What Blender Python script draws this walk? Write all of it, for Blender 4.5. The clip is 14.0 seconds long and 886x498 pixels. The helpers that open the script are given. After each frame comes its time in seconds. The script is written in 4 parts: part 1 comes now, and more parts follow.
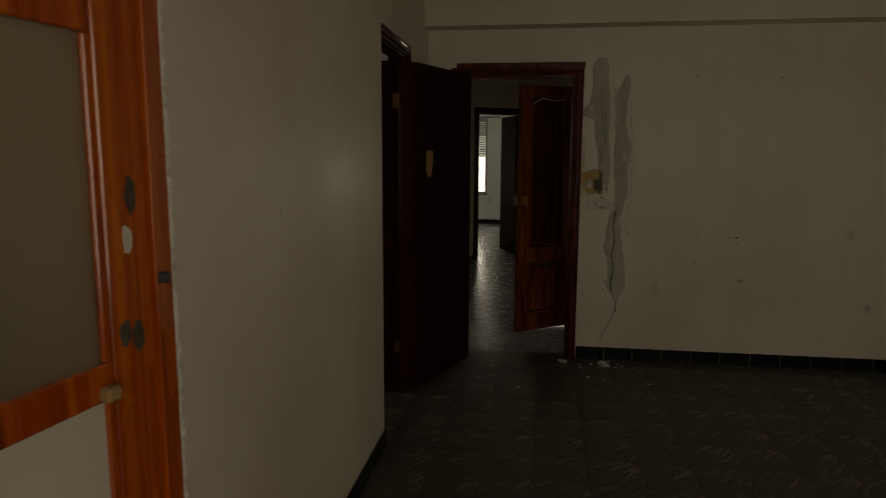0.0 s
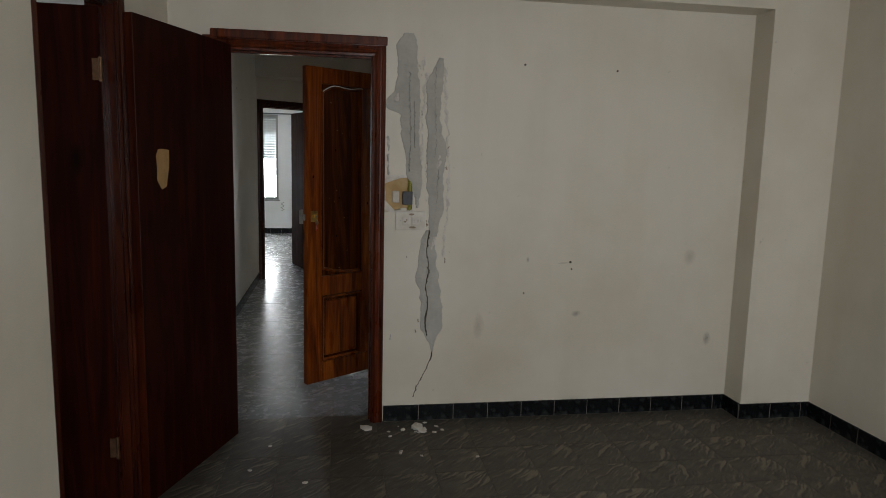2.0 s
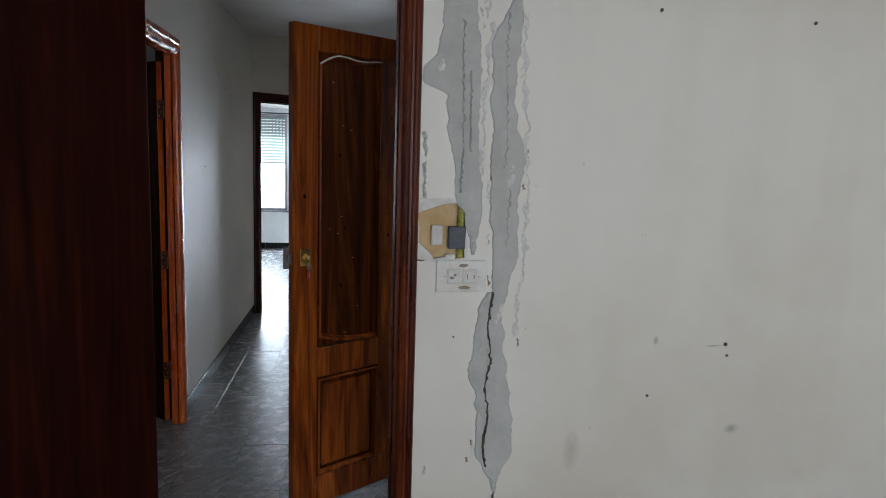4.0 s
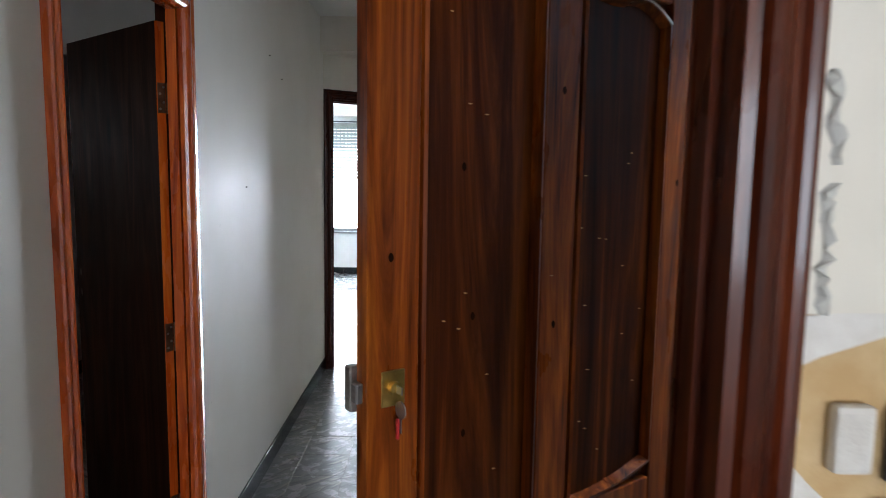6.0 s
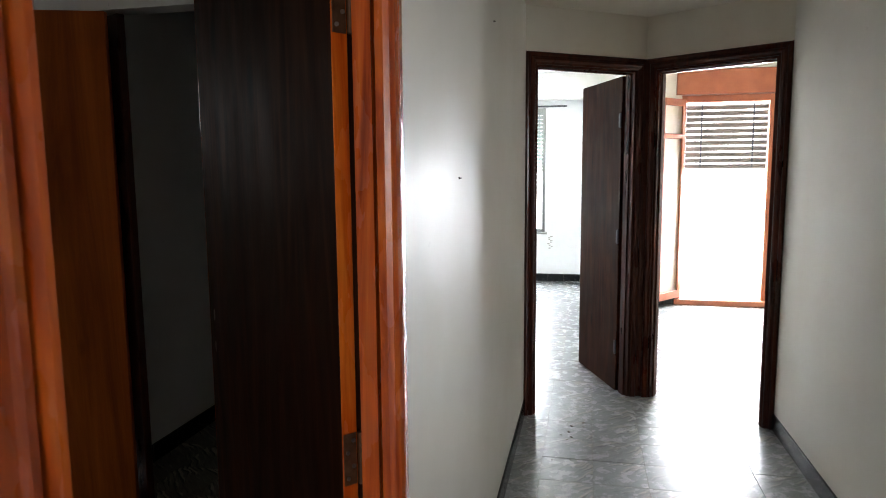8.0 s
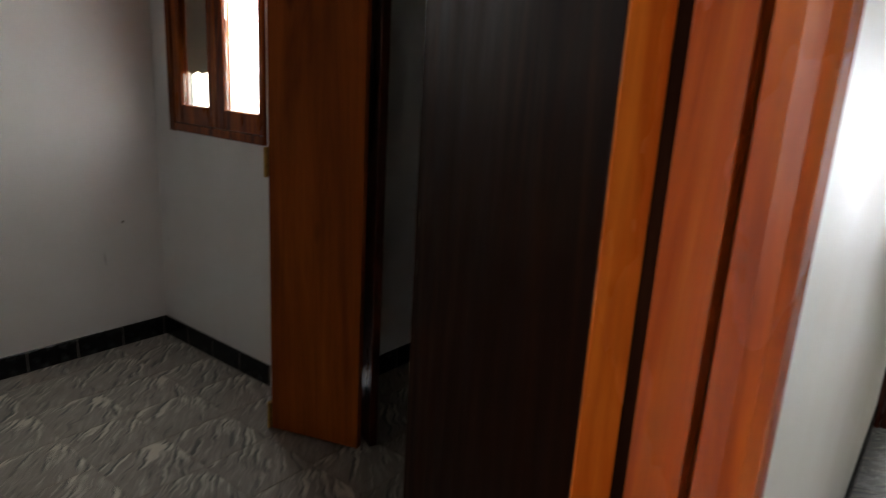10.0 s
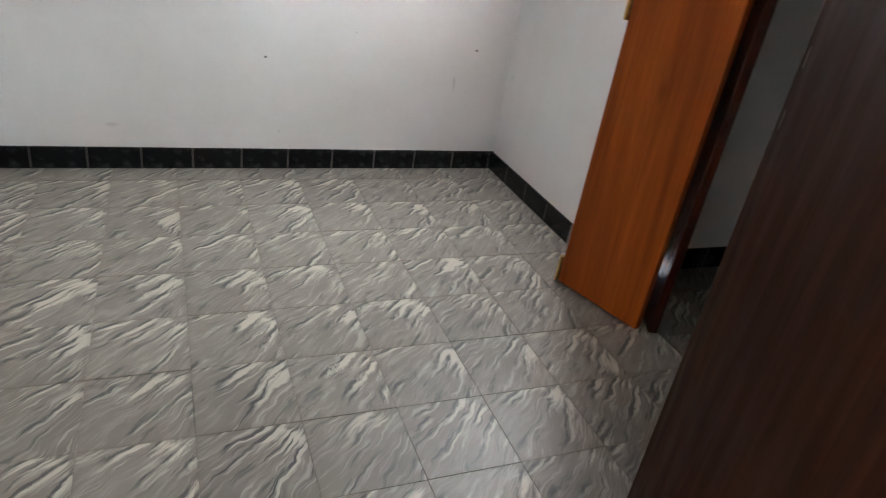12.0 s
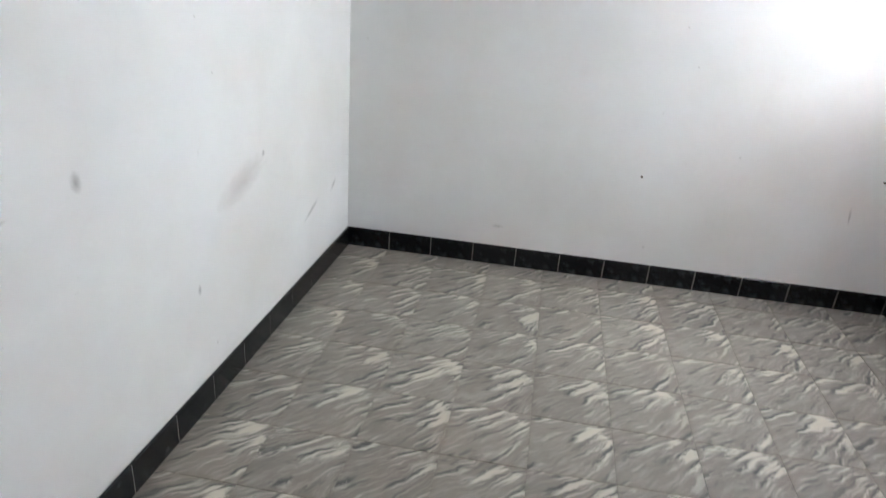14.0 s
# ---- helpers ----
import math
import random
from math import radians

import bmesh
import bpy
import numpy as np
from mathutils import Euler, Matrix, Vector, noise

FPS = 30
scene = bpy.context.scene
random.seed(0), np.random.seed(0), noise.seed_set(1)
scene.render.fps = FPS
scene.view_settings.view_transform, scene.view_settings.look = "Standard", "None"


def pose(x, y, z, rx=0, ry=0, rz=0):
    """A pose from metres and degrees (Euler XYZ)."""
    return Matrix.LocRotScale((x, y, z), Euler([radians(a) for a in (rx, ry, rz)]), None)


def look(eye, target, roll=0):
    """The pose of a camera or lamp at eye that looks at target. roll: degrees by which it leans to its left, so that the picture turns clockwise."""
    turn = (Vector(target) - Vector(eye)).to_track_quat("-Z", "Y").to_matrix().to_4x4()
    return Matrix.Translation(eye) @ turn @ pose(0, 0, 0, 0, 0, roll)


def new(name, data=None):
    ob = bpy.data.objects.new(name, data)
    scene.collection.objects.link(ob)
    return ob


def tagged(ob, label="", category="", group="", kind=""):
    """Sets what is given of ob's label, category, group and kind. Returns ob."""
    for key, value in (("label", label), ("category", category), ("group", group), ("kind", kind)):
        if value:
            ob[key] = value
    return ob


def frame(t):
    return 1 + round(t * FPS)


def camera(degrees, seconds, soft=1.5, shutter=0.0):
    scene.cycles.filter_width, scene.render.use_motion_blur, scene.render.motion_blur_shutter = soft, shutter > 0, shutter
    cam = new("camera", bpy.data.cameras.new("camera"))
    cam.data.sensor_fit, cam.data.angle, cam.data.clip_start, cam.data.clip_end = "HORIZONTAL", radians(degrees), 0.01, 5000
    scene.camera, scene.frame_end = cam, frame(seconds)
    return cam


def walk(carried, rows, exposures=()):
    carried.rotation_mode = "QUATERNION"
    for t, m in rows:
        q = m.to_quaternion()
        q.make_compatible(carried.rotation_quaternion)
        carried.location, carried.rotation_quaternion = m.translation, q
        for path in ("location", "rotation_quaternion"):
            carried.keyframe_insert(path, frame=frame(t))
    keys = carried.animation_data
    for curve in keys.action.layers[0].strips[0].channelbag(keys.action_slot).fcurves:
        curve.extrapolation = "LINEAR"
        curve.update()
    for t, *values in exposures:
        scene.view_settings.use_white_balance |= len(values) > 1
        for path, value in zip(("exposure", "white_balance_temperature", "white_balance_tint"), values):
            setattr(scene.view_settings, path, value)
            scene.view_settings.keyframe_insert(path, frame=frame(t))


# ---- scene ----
cam = camera(67.5, 14.0, soft=0.9, shutter=0.25)
PATH = [
    (0, (1.627, -4.817, 1.501), (1.352, -2.857, 1.211), 0.3),
    (0.5, (1.599, -4.596, 1.491), (1.569, -2.618, 1.194), 0.8),
    (1, (1.566, -4.307, 1.503), (1.738, -2.334, 1.22), 1.1),
    (1.5, (1.624, -3.95, 1.48), (1.926, -1.993, 1.202), 1.5),
    (2, (1.683, -3.623, 1.506), (1.997, -1.667, 1.23), 1.4),
    (2.5, (1.69, -3.228, 1.508), (2.004, -1.271, 1.242), 1.4),
    (4.8, (1.763, -1.481, 1.519), (1.942, 0.494, 1.261), 1.4),
    (5, (1.744, -1.321, 1.506), (1.897, 0.656, 1.251), 1.2),
    (5.5, (1.662, -0.914, 1.522), (1.742, 1.069, 1.276), 1.0),
    (6, (1.617, -0.568, 1.519), (1.633, 1.419, 1.288), 0.9),
    (6.5, (1.513, -0.242, 1.509), (1.364, 1.74, 1.281), 0.3),
    (7, (1.342, 0.083, 1.514), (1.033, 2.046, 1.287), -0.4),
    (7.2, (1.294, 0.179, 1.501), (0.947, 2.134, 1.267), -0.4),
    (9.3, (0.905, 1.128, 1.41), (0.224, 2.994, 1.181), 1.1),
    (9.5, (0.898, 1.174, 1.36), (0.055, 2.974, 1.141), 3.7),
    (10, (0.847, 1.301, 1.329), (-0.333, 2.829, 0.809), 3.3),
    (10.5, (0.819, 1.301, 1.279), (-0.544, 2.595, 0.593), 4.2),
    (11, (0.820, 1.306, 1.248), (-0.63, 2.41, 0.425), 3.9),
    (11.5, (0.785, 1.316, 1.226), (-0.7, 2.308, 0.325), 5.0),
    (12, (0.799, 1.356, 1.206), (-0.801, 2.109, 0.271), 9.6),
    (12.5, (0.824, 1.364, 1.201), (-0.869, 1.794, 0.227), 9.9),
    (13, (0.82, 1.338, 1.199), (-0.903, 1.507, 0.197), 8.6),
    (13.5, (0.806, 1.316, 1.233), (-0.932, 1.254, 0.246), 6.6),
    (14, (0.812, 1.314, 1.29), (-1.008, 1.055, 0.501), 4.3),
]

# exposure follows the clip's own camera
EXPOSURES = [(0, -2.8, 9400, 10), (0.5, -1.65, 8500, 10), (1.0, -1.3, 7500, 10), (1.5, -1.1, 6900, 10), (2.0, -0.75, 6500, 10), (2.5, -0.53, 6150, 10), (5.0, 0.38, 5600, 10), (5.5, 0.65, 5550, 10), (6.0, 0.85, 5800, 10), (6.5, 1.1, 6000, 10), (7.0, 1.2, 6050, 10),
             (9.3, 0.9, 6700, 10), (10.0, 1.15, 6400, 10), (10.5, 2.3, 6300, 10), (11.0, 2.75, 6200, 10), (12.0, 3.25, 5900, 10), (12.5, 3.35, 5800, 10), (14.0, 3.35, 5750, 10)]
walk(cam, [(t, look(e, g, r)) for t, e, g, r in PATH], EXPOSURES)

# ---- world and light ----
world = bpy.data.worlds.new("world")
scene.world = world
world.use_nodes = True
wt = world.node_tree
sky = wt.nodes.new("ShaderNodeTexSky")
sky.sky_type, sky.sun_disc, sky.sun_elevation, sky.sun_rotation = "NISHITA", False, radians(48), radians(200)
wt.nodes["Background"].inputs[1].default_value = 0.12
wt.links.new(sky.outputs[0], wt.nodes["Background"].inputs[0])
sun = new("sun", bpy.data.lights.new("sun", "SUN"))
sun.data.energy, sun.data.angle, sun.data.color = 1.0, radians(12), (1, 0.96, 0.9)
sun.matrix_world = look((0, 0, 10), (-3.0, 6.0, 0))


def opening_light(name, centre, target, w, h, watts, color=(0.93, 0.97, 1.0)):
    """An area lamp standing for daylight in an opening; kitchen and stairs openings are added."""
    d = bpy.data.lights.new(name, "AREA")
    d.shape, d.size, d.size_y, d.energy, d.color = "RECTANGLE", w, h, watts, color
    ob = new(name, d)
    ob.matrix_world = look(centre, target)
    return ob


opening_light("daylight_living", (3.0, -6.75, 1.45), (3.0, 0, 1.3), 2.0, 1.7, 130, (0.94, 0.97, 1.0))
opening_light("daylight_far_room", (-0.08, 9.42, 1.1), (-0.08, 5, 0.9), 1.25, 1.5, 235)
opening_light("daylight_balcony", (2.5, 8.3, 1.1), (2.4, 4, 0.7), 0.85, 1.9, 210)
opening_light("daylight_bedroom", (-1.41, 2.975, 1.53), (-0.85, 1.7, 0.5), 0.24, 0.80, 3.9, (1.0, 0.98, 0.94))
# fill lamp added in the unseen kitchen to brighten the door's obscured panes
opening_light("daylight_kitchen", (-1.28, -4.2, 1.6), (0, -4.2, 1.2), 0.9, 1.0, 25, (1.0, 0.93, 0.8))
# fill lamp added high over the stairs, out of view, to brighten them
opening_light("daylight_stairs", (3.72, 1.0, 4.72), (3.6, 1.4, 0.0), 0.75, 1.5, 60, (0.88, 0.94, 1.0))
opening_light("daylight_bathroom", (-1.28, -1.2, 1.7), (0, -1.2, 1.6), 0.7, 0.7, 12)

# ---- materials ----


def material(name, rough=0.5, metal=0.0):
    m = bpy.data.materials.new(name)
    m.use_nodes = True
    b = m.node_tree.nodes["Principled BSDF"]
    b.inputs["Roughness"].default_value, b.inputs["Metallic"].default_value = rough, metal
    return m, m.node_tree, b


def node(t, kind, **values):
    k = t.nodes.new("ShaderNode" + kind)
    for key, v in values.items():
        k.inputs[key.replace("_", " ")].default_value = v
    return k


def coords(t, scale=(1, 1, 1), turn=0.0, shift=None, kind="Object"):
    c = t.nodes.new("ShaderNodeTexCoord")
    mp = node(t, "Mapping", Scale=scale, Rotation=(0, 0, turn))
    t.links.new(c.outputs[kind], mp.inputs[0])
    if shift is not None:
        t.links.new(shift, mp.inputs[1])
    return mp.outputs[0]


def ramp(t, fac, stops):
    r = t.nodes.new("ShaderNodeValToRGB")
    e = r.color_ramp.elements
    while len(e) < len(stops):
        e.new(0.5)
    for k, (p, c) in zip(e, stops):
        k.position, k.color = p, (*c, 1) if len(c) == 3 else (c[0], c[0], c[0], 1)
    t.links.new(fac, r.inputs[0])
    return r.outputs[0]


def mix(t, fac, a, b, blend="MIX"):
    k = t.nodes.new("ShaderNodeMix")
    k.data_type, k.blend_type = "RGBA", blend
    for v, i in ((fac, 0), (a, 6), (b, 7)):
        if isinstance(v, (int, float)):
            k.inputs[i].default_value = v
        elif isinstance(v, tuple):
            k.inputs[i].default_value = (*v, 1)
        else:
            t.links.new(v, k.inputs[i])
    return k.outputs[2]


def noise_tex(t, vec, scale, detail=4.0, rough=0.55, distortion=0.0):
    k = node(t, "TexNoise", Scale=scale, Detail=detail, Roughness=rough, Distortion=distortion)
    t.links.new(vec, k.inputs["Vector"])
    return k.outputs[0]


def bump(t, b, height, strength, distance=0.01):
    k = node(t, "Bump", Strength=strength, Distance=distance)
    t.links.new(height, k.inputs["Height"])
    t.links.new(k.outputs[0], b.inputs["Normal"])


def math_node(t, op, a, b=0.0):
    k = t.nodes.new("ShaderNodeMath")
    k.operation = op
    for v, i in ((a, 0), (b, 1)):
        if isinstance(v, (int, float)):
            k.inputs[i].default_value = v
        else:
            t.links.new(v, k.inputs[i])
    return k.outputs[0]


def random_shift(t, amount):
    """A shift of its own for each object."""
    o = t.nodes.new("ShaderNodeObjectInfo")
    k = t.nodes.new("ShaderNodeVectorMath")
    k.operation = "SCALE"
    w = t.nodes.new("ShaderNodeTexWhiteNoise")
    w.noise_dimensions = "1D"
    t.links.new(o.outputs["Random"], w.inputs["W"])
    t.links.new(w.outputs["Color"], k.inputs[0])
    k.inputs["Scale"].default_value = amount
    return k.outputs[0], o.outputs["Random"]


def paint(name, base, stain, rough, streak=0.25):
    """Old wall paint: faint stains, roller grain, small scuffs."""
    m, t, b = material(name, rough)
    v = coords(t)
    big = noise_tex(t, v, 0.9, 5, 0.6)
    col = mix(t, ramp(t, big, [(0.42, (0,)), (0.75, (1,))]), base, stain)
    tall = noise_tex(t, coords(t, (5, 5, 0.5)), 1.0, 4)
    col = mix(t, math_node(t, "MULTIPLY", ramp(t, tall, [(0.5, (0,)), (0.8, (1,))]), streak), col, stain)
    sp = noise_tex(t, v, 26, 3, 0.5)
    col = mix(t, ramp(t, sp, [(0.72, (0,)), (0.78, (0.45,))]), col, tuple(c * 0.55 for c in stain))
    t.links.new(col, b.inputs["Base Color"])
    rg = noise_tex(t, v, 3.0, 4)
    t.links.new(ramp(t, rg, [(0.3, (rough - 0.08,)), (0.7, (rough + 0.12,))]), b.inputs["Roughness"])
    fine = noise_tex(t, v, 160, 2)
    mid = noise_tex(t, v, 9, 4)
    bump(t, b, mix(t, 0.35, mid, fine), 0.10, 0.008)
    return m


def wood(name, dark, mid, light, rough=0.25, grain=1.0, coat=0.3, wear=0.0, spec=0.3):
    """Varnished wood, grain along z, with knots."""
    m, t, b = material(name, rough)
    sh, rnd = random_shift(t, 7.0)
    v = coords(t, (9 * grain, 9 * grain, 0.7 * grain), shift=sh)
    g1 = noise_tex(t, v, 1.6, 6, 0.62, 2.2)
    g2 = noise_tex(t, coords(t, (70, 70, 2.2), shift=sh), 1.0, 3, 0.6)
    kn = node(t, "TexVoronoi", Scale=1.0)
    t.links.new(coords(t, (6, 6, 1.9), shift=sh), kn.inputs["Vector"])
    col = ramp(t, g1, [(0.30, dark), (0.5, mid), (0.70, light)])
    col = mix(t, math_node(t, "MULTIPLY", ramp(t, g2, [(0.35, (0,)), (0.7, (1,))]), 0.42), col, dark)
    col = mix(t, ramp(t, kn.outputs["Distance"], [(0.05, (0.9,)), (0.14, (0,))]), col, tuple(c * 0.25 for c in dark))
    if wear:
        w = noise_tex(t, coords(t, (1, 1, 0.35)), 14, 5, 0.7)
        col = mix(t, ramp(t, w, [(0.68, (0,)), (0.74, (wear,))]), col, tuple(min(1, c * 1.9 + 0.04) for c in light))
    t.links.new(col, b.inputs["Base Color"])
    b.inputs["Coat Weight"].default_value, b.inputs["Coat Roughness"].default_value = coat, 0.12
    b.inputs["Specular IOR Level"].default_value = spec
    rr = noise_tex(t, coords(t, (3, 3, 1)), 4, 4)
    t.links.new(ramp(t, rr, [(0.3, (rough,)), (0.7, (rough + 0.2,))]), b.inputs["Roughness"])
    bump(t, b, mix(t, 0.5, g1, g2), 0.12, 0.004)
    return m


def streaked_tile(name, base, base2, pale, dark, rough, amount=1.0, head=(0.0, 1.0), size=0.25):
    """Cement tile: pale and dark brush strokes that run off diagonally from blots at one corner, dirt along the joints."""
    m, t, b = material(name, rough)
    sh, rnd = random_shift(t, 40.0)
    c = t.nodes.new("ShaderNodeTexCoord")

    def vec(op, a, k=None, scale=None):
        n = t.nodes.new("ShaderNodeVectorMath")
        n.operation = op
        t.links.new(a, n.inputs[0])
        if scale is not None:
            n.inputs["Scale"].default_value = scale
        if k is not None:
            if isinstance(k, tuple):
                n.inputs[1].default_value = k
            else:
                t.links.new(k, n.inputs[1])
        return n.outputs["Vector"]

    cells = vec("SCALE", c.outputs["Object"], scale=1 / size)
    q = vec("FRACTION", cells)
    w = t.nodes.new("ShaderNodeTexWhiteNoise")
    w.noise_dimensions = "3D"
    t.links.new(vec("ADD", vec("FLOOR", vec("ADD", cells, (0.0, 0.0, 0.5))), sh), w.inputs["Vector"])
    own = vec("SCALE", w.outputs["Color"], scale=30.0)
    warp = t.nodes.new("ShaderNodeTexNoise")
    warp.inputs["Scale"].default_value, warp.inputs["Detail"].default_value = 3.2, 2.0
    t.links.new(vec("ADD", q, own), warp.inputs["Vector"])
    p = vec("ADD", q, vec("SCALE", vec("SUBTRACT", warp.outputs["Color"], (0.5, 0.5, 0.5)), scale=0.19))
    xyz = t.nodes.new("ShaderNodeSeparateXYZ")
    t.links.new(p, xyz.inputs[0])
    sx, sy = (1 if head[0] < 0.5 else -1), (1 if head[1] < 0.5 else -1)
    dx = math_node(t, "MULTIPLY", math_node(t, "SUBTRACT", xyz.outputs[0], head[0]), 0.7071 * sx)
    dy = math_node(t, "MULTIPLY", math_node(t, "SUBTRACT", xyz.outputs[1], head[1]), 0.7071 * sy)
    u = math_node(t, "ADD", dx, dy)
    v = math_node(t, "SUBTRACT", dx, dy)
    fan = math_node(t, "DIVIDE", v, math_node(t, "ADD", math_node(t, "MULTIPLY", u, 0.42), 0.75))

    def stroke(across, along, side, shift, detail=1.5):
        k = t.nodes.new("ShaderNodeCombineXYZ")
        t.links.new(math_node(t, "ADD", math_node(t, "MULTIPLY", fan, across), side), k.inputs[0])
        t.links.new(math_node(t, "MULTIPLY", u, along), k.inputs[1])
        k.inputs[2].default_value = shift
        return noise_tex(t, vec("ADD", k.outputs[0], own), 1.0, detail, 0.5, 0.22)

    # a stroke is widest at its head and thins out along its tail
    swell = ramp(t, u, [(0.05, (0.06,)), (0.20, (0.66,)), (0.34, (0.48,)), (0.95, (0.0,))])
    pale1 = math_node(t, "ADD", stroke(12.0, 1.15, 0.0, 0.0), math_node(t, "MULTIPLY", swell, 0.33))
    pale2 = math_node(t, "ADD", stroke(21.0, 1.8, 3.0, 7.0), math_node(t, "MULTIPLY", swell, 0.16))
    dark1 = math_node(t, "ADD", stroke(12.0, 1.15, 0.5, 0.0), math_node(t, "MULTIPLY", swell, 0.20))
    dark2 = stroke(18.0, 2.1, 5.0, 11.0)
    hair = stroke(26.0, 2.2, 1.0, 17.0, 3.0)
    tone = noise_tex(t, vec("ADD", q, own), 2.4, 4)
    col = mix(t, ramp(t, tone, [(0.3, (0,)), (0.7, (1,))]), base, base2)
    col = mix(t, math_node(t, "MULTIPLY", ramp(t, hair, [(0.48, (0,)), (0.72, (1,))]), 0.30 * amount), col, pale)
    col = mix(t, math_node(t, "MULTIPLY", ramp(t, dark2, [(0.615, (0,)), (0.70, (1,))]), 0.55 * amount), col, dark)
    col = mix(t, math_node(t, "MULTIPLY", ramp(t, dark1, [(0.62, (0,)), (0.69, (1,))]), 0.85 * amount), col, dark)
    col = mix(t, math_node(t, "MULTIPLY", ramp(t, pale2, [(0.63, (0,)), (0.71, (1,))]), 0.45 * amount), col, pale)
    col = mix(t, math_node(t, "MULTIPLY", ramp(t, pale1, [(0.675, (0,)), (0.77, (1,))]), 0.9 * amount), col, pale)
    # brown dirt in and beside the joints
    edge = t.nodes.new("ShaderNodeSeparateXYZ")
    t.links.new(vec("ABSOLUTE", vec("SUBTRACT", q, (0.5, 0.5, 0.0))), edge.inputs[0])
    rim = math_node(t, "MAXIMUM", edge.outputs[0], edge.outputs[1])
    rim = math_node(t, "ADD", rim, math_node(t, "MULTIPLY", math_node(t, "SUBTRACT", noise_tex(t, vec("ADD", q, own), 6, 4), 0.5), 0.16))
    col = mix(t, math_node(t, "MULTIPLY", ramp(t, rim, [(0.44, (0,)), (0.53, (1,))]), 0.35), col, tuple(k * f for k, f in zip(base2, (0.78, 0.70, 0.58))))
    hv = node(t, "HueSaturation")
    t.links.new(col, hv.inputs["Color"])
    t.links.new(math_node(t, "ADD", math_node(t, "MULTIPLY", w.outputs["Value"], 0.16), 0.92), hv.inputs["Value"])
    t.links.new(hv.outputs[0], b.inputs["Base Color"])
    rg = noise_tex(t, vec("ADD", q, own), 4, 4)
    t.links.new(ramp(t, rg, [(0.3, (rough - 0.07,)), (0.7, (rough + 0.12,))]), b.inputs["Roughness"])
    bump(t, b, mix(t, 0.5, pale1, rg), 0.10, 0.003)
    return m


def plain(name, a, c, rough, metal=0.0, scale=12, bumps=0.15, spread=(0.35, 0.7)):
    m, t, b = material(name, rough, metal)
    v = coords(t)
    f = noise_tex(t, v, scale, 5, 0.6)
    t.links.new(ramp(t, f, [(spread[0], a), (spread[1], c)]), b.inputs["Base Color"])
    bump(t, b, noise_tex(t, v, scale * 5, 3), bumps, 0.004)
    return m


CREAM = paint("cream wall paint", (0.74, 0.695, 0.605), (0.61, 0.55, 0.44), 0.48, 0.3)
WHITE = paint("bluish white wall paint", (0.78, 0.79, 0.79), (0.68, 0.67, 0.64), 0.5, 0.2)
HALLPAINT = paint("glossy cream hall paint", (0.73, 0.70, 0.635), (0.67, 0.63, 0.55), 0.44, 0.2)
STAIRPAINT = paint("pale blue stairwell paint", (0.66, 0.71, 0.75), (0.56, 0.60, 0.63), 0.55, 0.2)
HALLPAINT.node_tree.nodes["Principled BSDF"].inputs["Specular IOR Level"].default_value = 0.18
CEIL = paint("white ceiling paint", (0.78, 0.76, 0.72), (0.66, 0.62, 0.55), 0.6, 0.05)
PINE = wood("orange varnished pine", (0.24, 0.030, 0.003), (0.53, 0.088, 0.007), (0.70, 0.17, 0.016), 0.15, 0.8, 0.8, 0.10, 0.4)
BROWN = wood("orange brown varnished wood", (0.036, 0.0055, 0.0008), (0.20, 0.040, 0.003), (0.40, 0.105, 0.008), 0.24, 0.8, 0.10, 0.10, 0.16)
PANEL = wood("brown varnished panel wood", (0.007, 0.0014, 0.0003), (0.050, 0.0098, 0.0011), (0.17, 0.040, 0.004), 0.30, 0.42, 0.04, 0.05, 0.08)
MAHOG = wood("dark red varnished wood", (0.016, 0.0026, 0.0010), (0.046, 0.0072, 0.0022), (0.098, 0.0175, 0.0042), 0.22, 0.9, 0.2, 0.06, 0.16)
CASEWOOD = wood("red varnished casing wood", (0.026, 0.0040, 0.0012), (0.090, 0.0150, 0.0032), (0.18, 0.038, 0.0070), 0.22, 0.9, 0.2, 0.05, 0.2)
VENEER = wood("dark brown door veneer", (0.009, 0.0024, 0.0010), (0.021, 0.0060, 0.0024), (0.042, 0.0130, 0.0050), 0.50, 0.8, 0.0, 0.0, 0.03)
REDVEN = wood("red brown door veneer", (0.009, 0.0013, 0.0005), (0.022, 0.0034, 0.0010), (0.042, 0.0072, 0.0018), 0.30, 0.8, 0.0, 0.0, 0.06)
ORANGE = wood("orange plywood veneer", (0.20, 0.040, 0.004), (0.34, 0.078, 0.006), (0.44, 0.110, 0.010), 0.40, 0.45, 0.0, 0.0, 0.12)
BARE = plain("bare pale wood", (0.44, 0.27, 0.115), (0.33, 0.19, 0.075), 0.8, scale=20)
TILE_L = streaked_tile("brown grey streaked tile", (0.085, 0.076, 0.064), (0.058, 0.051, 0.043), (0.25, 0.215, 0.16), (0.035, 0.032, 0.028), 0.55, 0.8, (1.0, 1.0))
TILE_C = streaked_tile("blue grey streaked tile", (0.23, 0.235, 0.24), (0.17, 0.175, 0.18), (0.38, 0.36, 0.32), (0.085, 0.09, 0.095), 0.22, 0.6, (1.0, 1.0))
TILE_B = streaked_tile("grey tile with pale brushed streaks", (0.245, 0.224, 0.193), (0.187, 0.170, 0.147), (0.58, 0.535, 0.455), (0.050, 0.051, 0.056), 0.40, 1.0, (0.0, 1.0))
GROUT = plain("dirty tile joints", (0.15, 0.135, 0.115), (0.22, 0.20, 0.17), 0.85, scale=30)
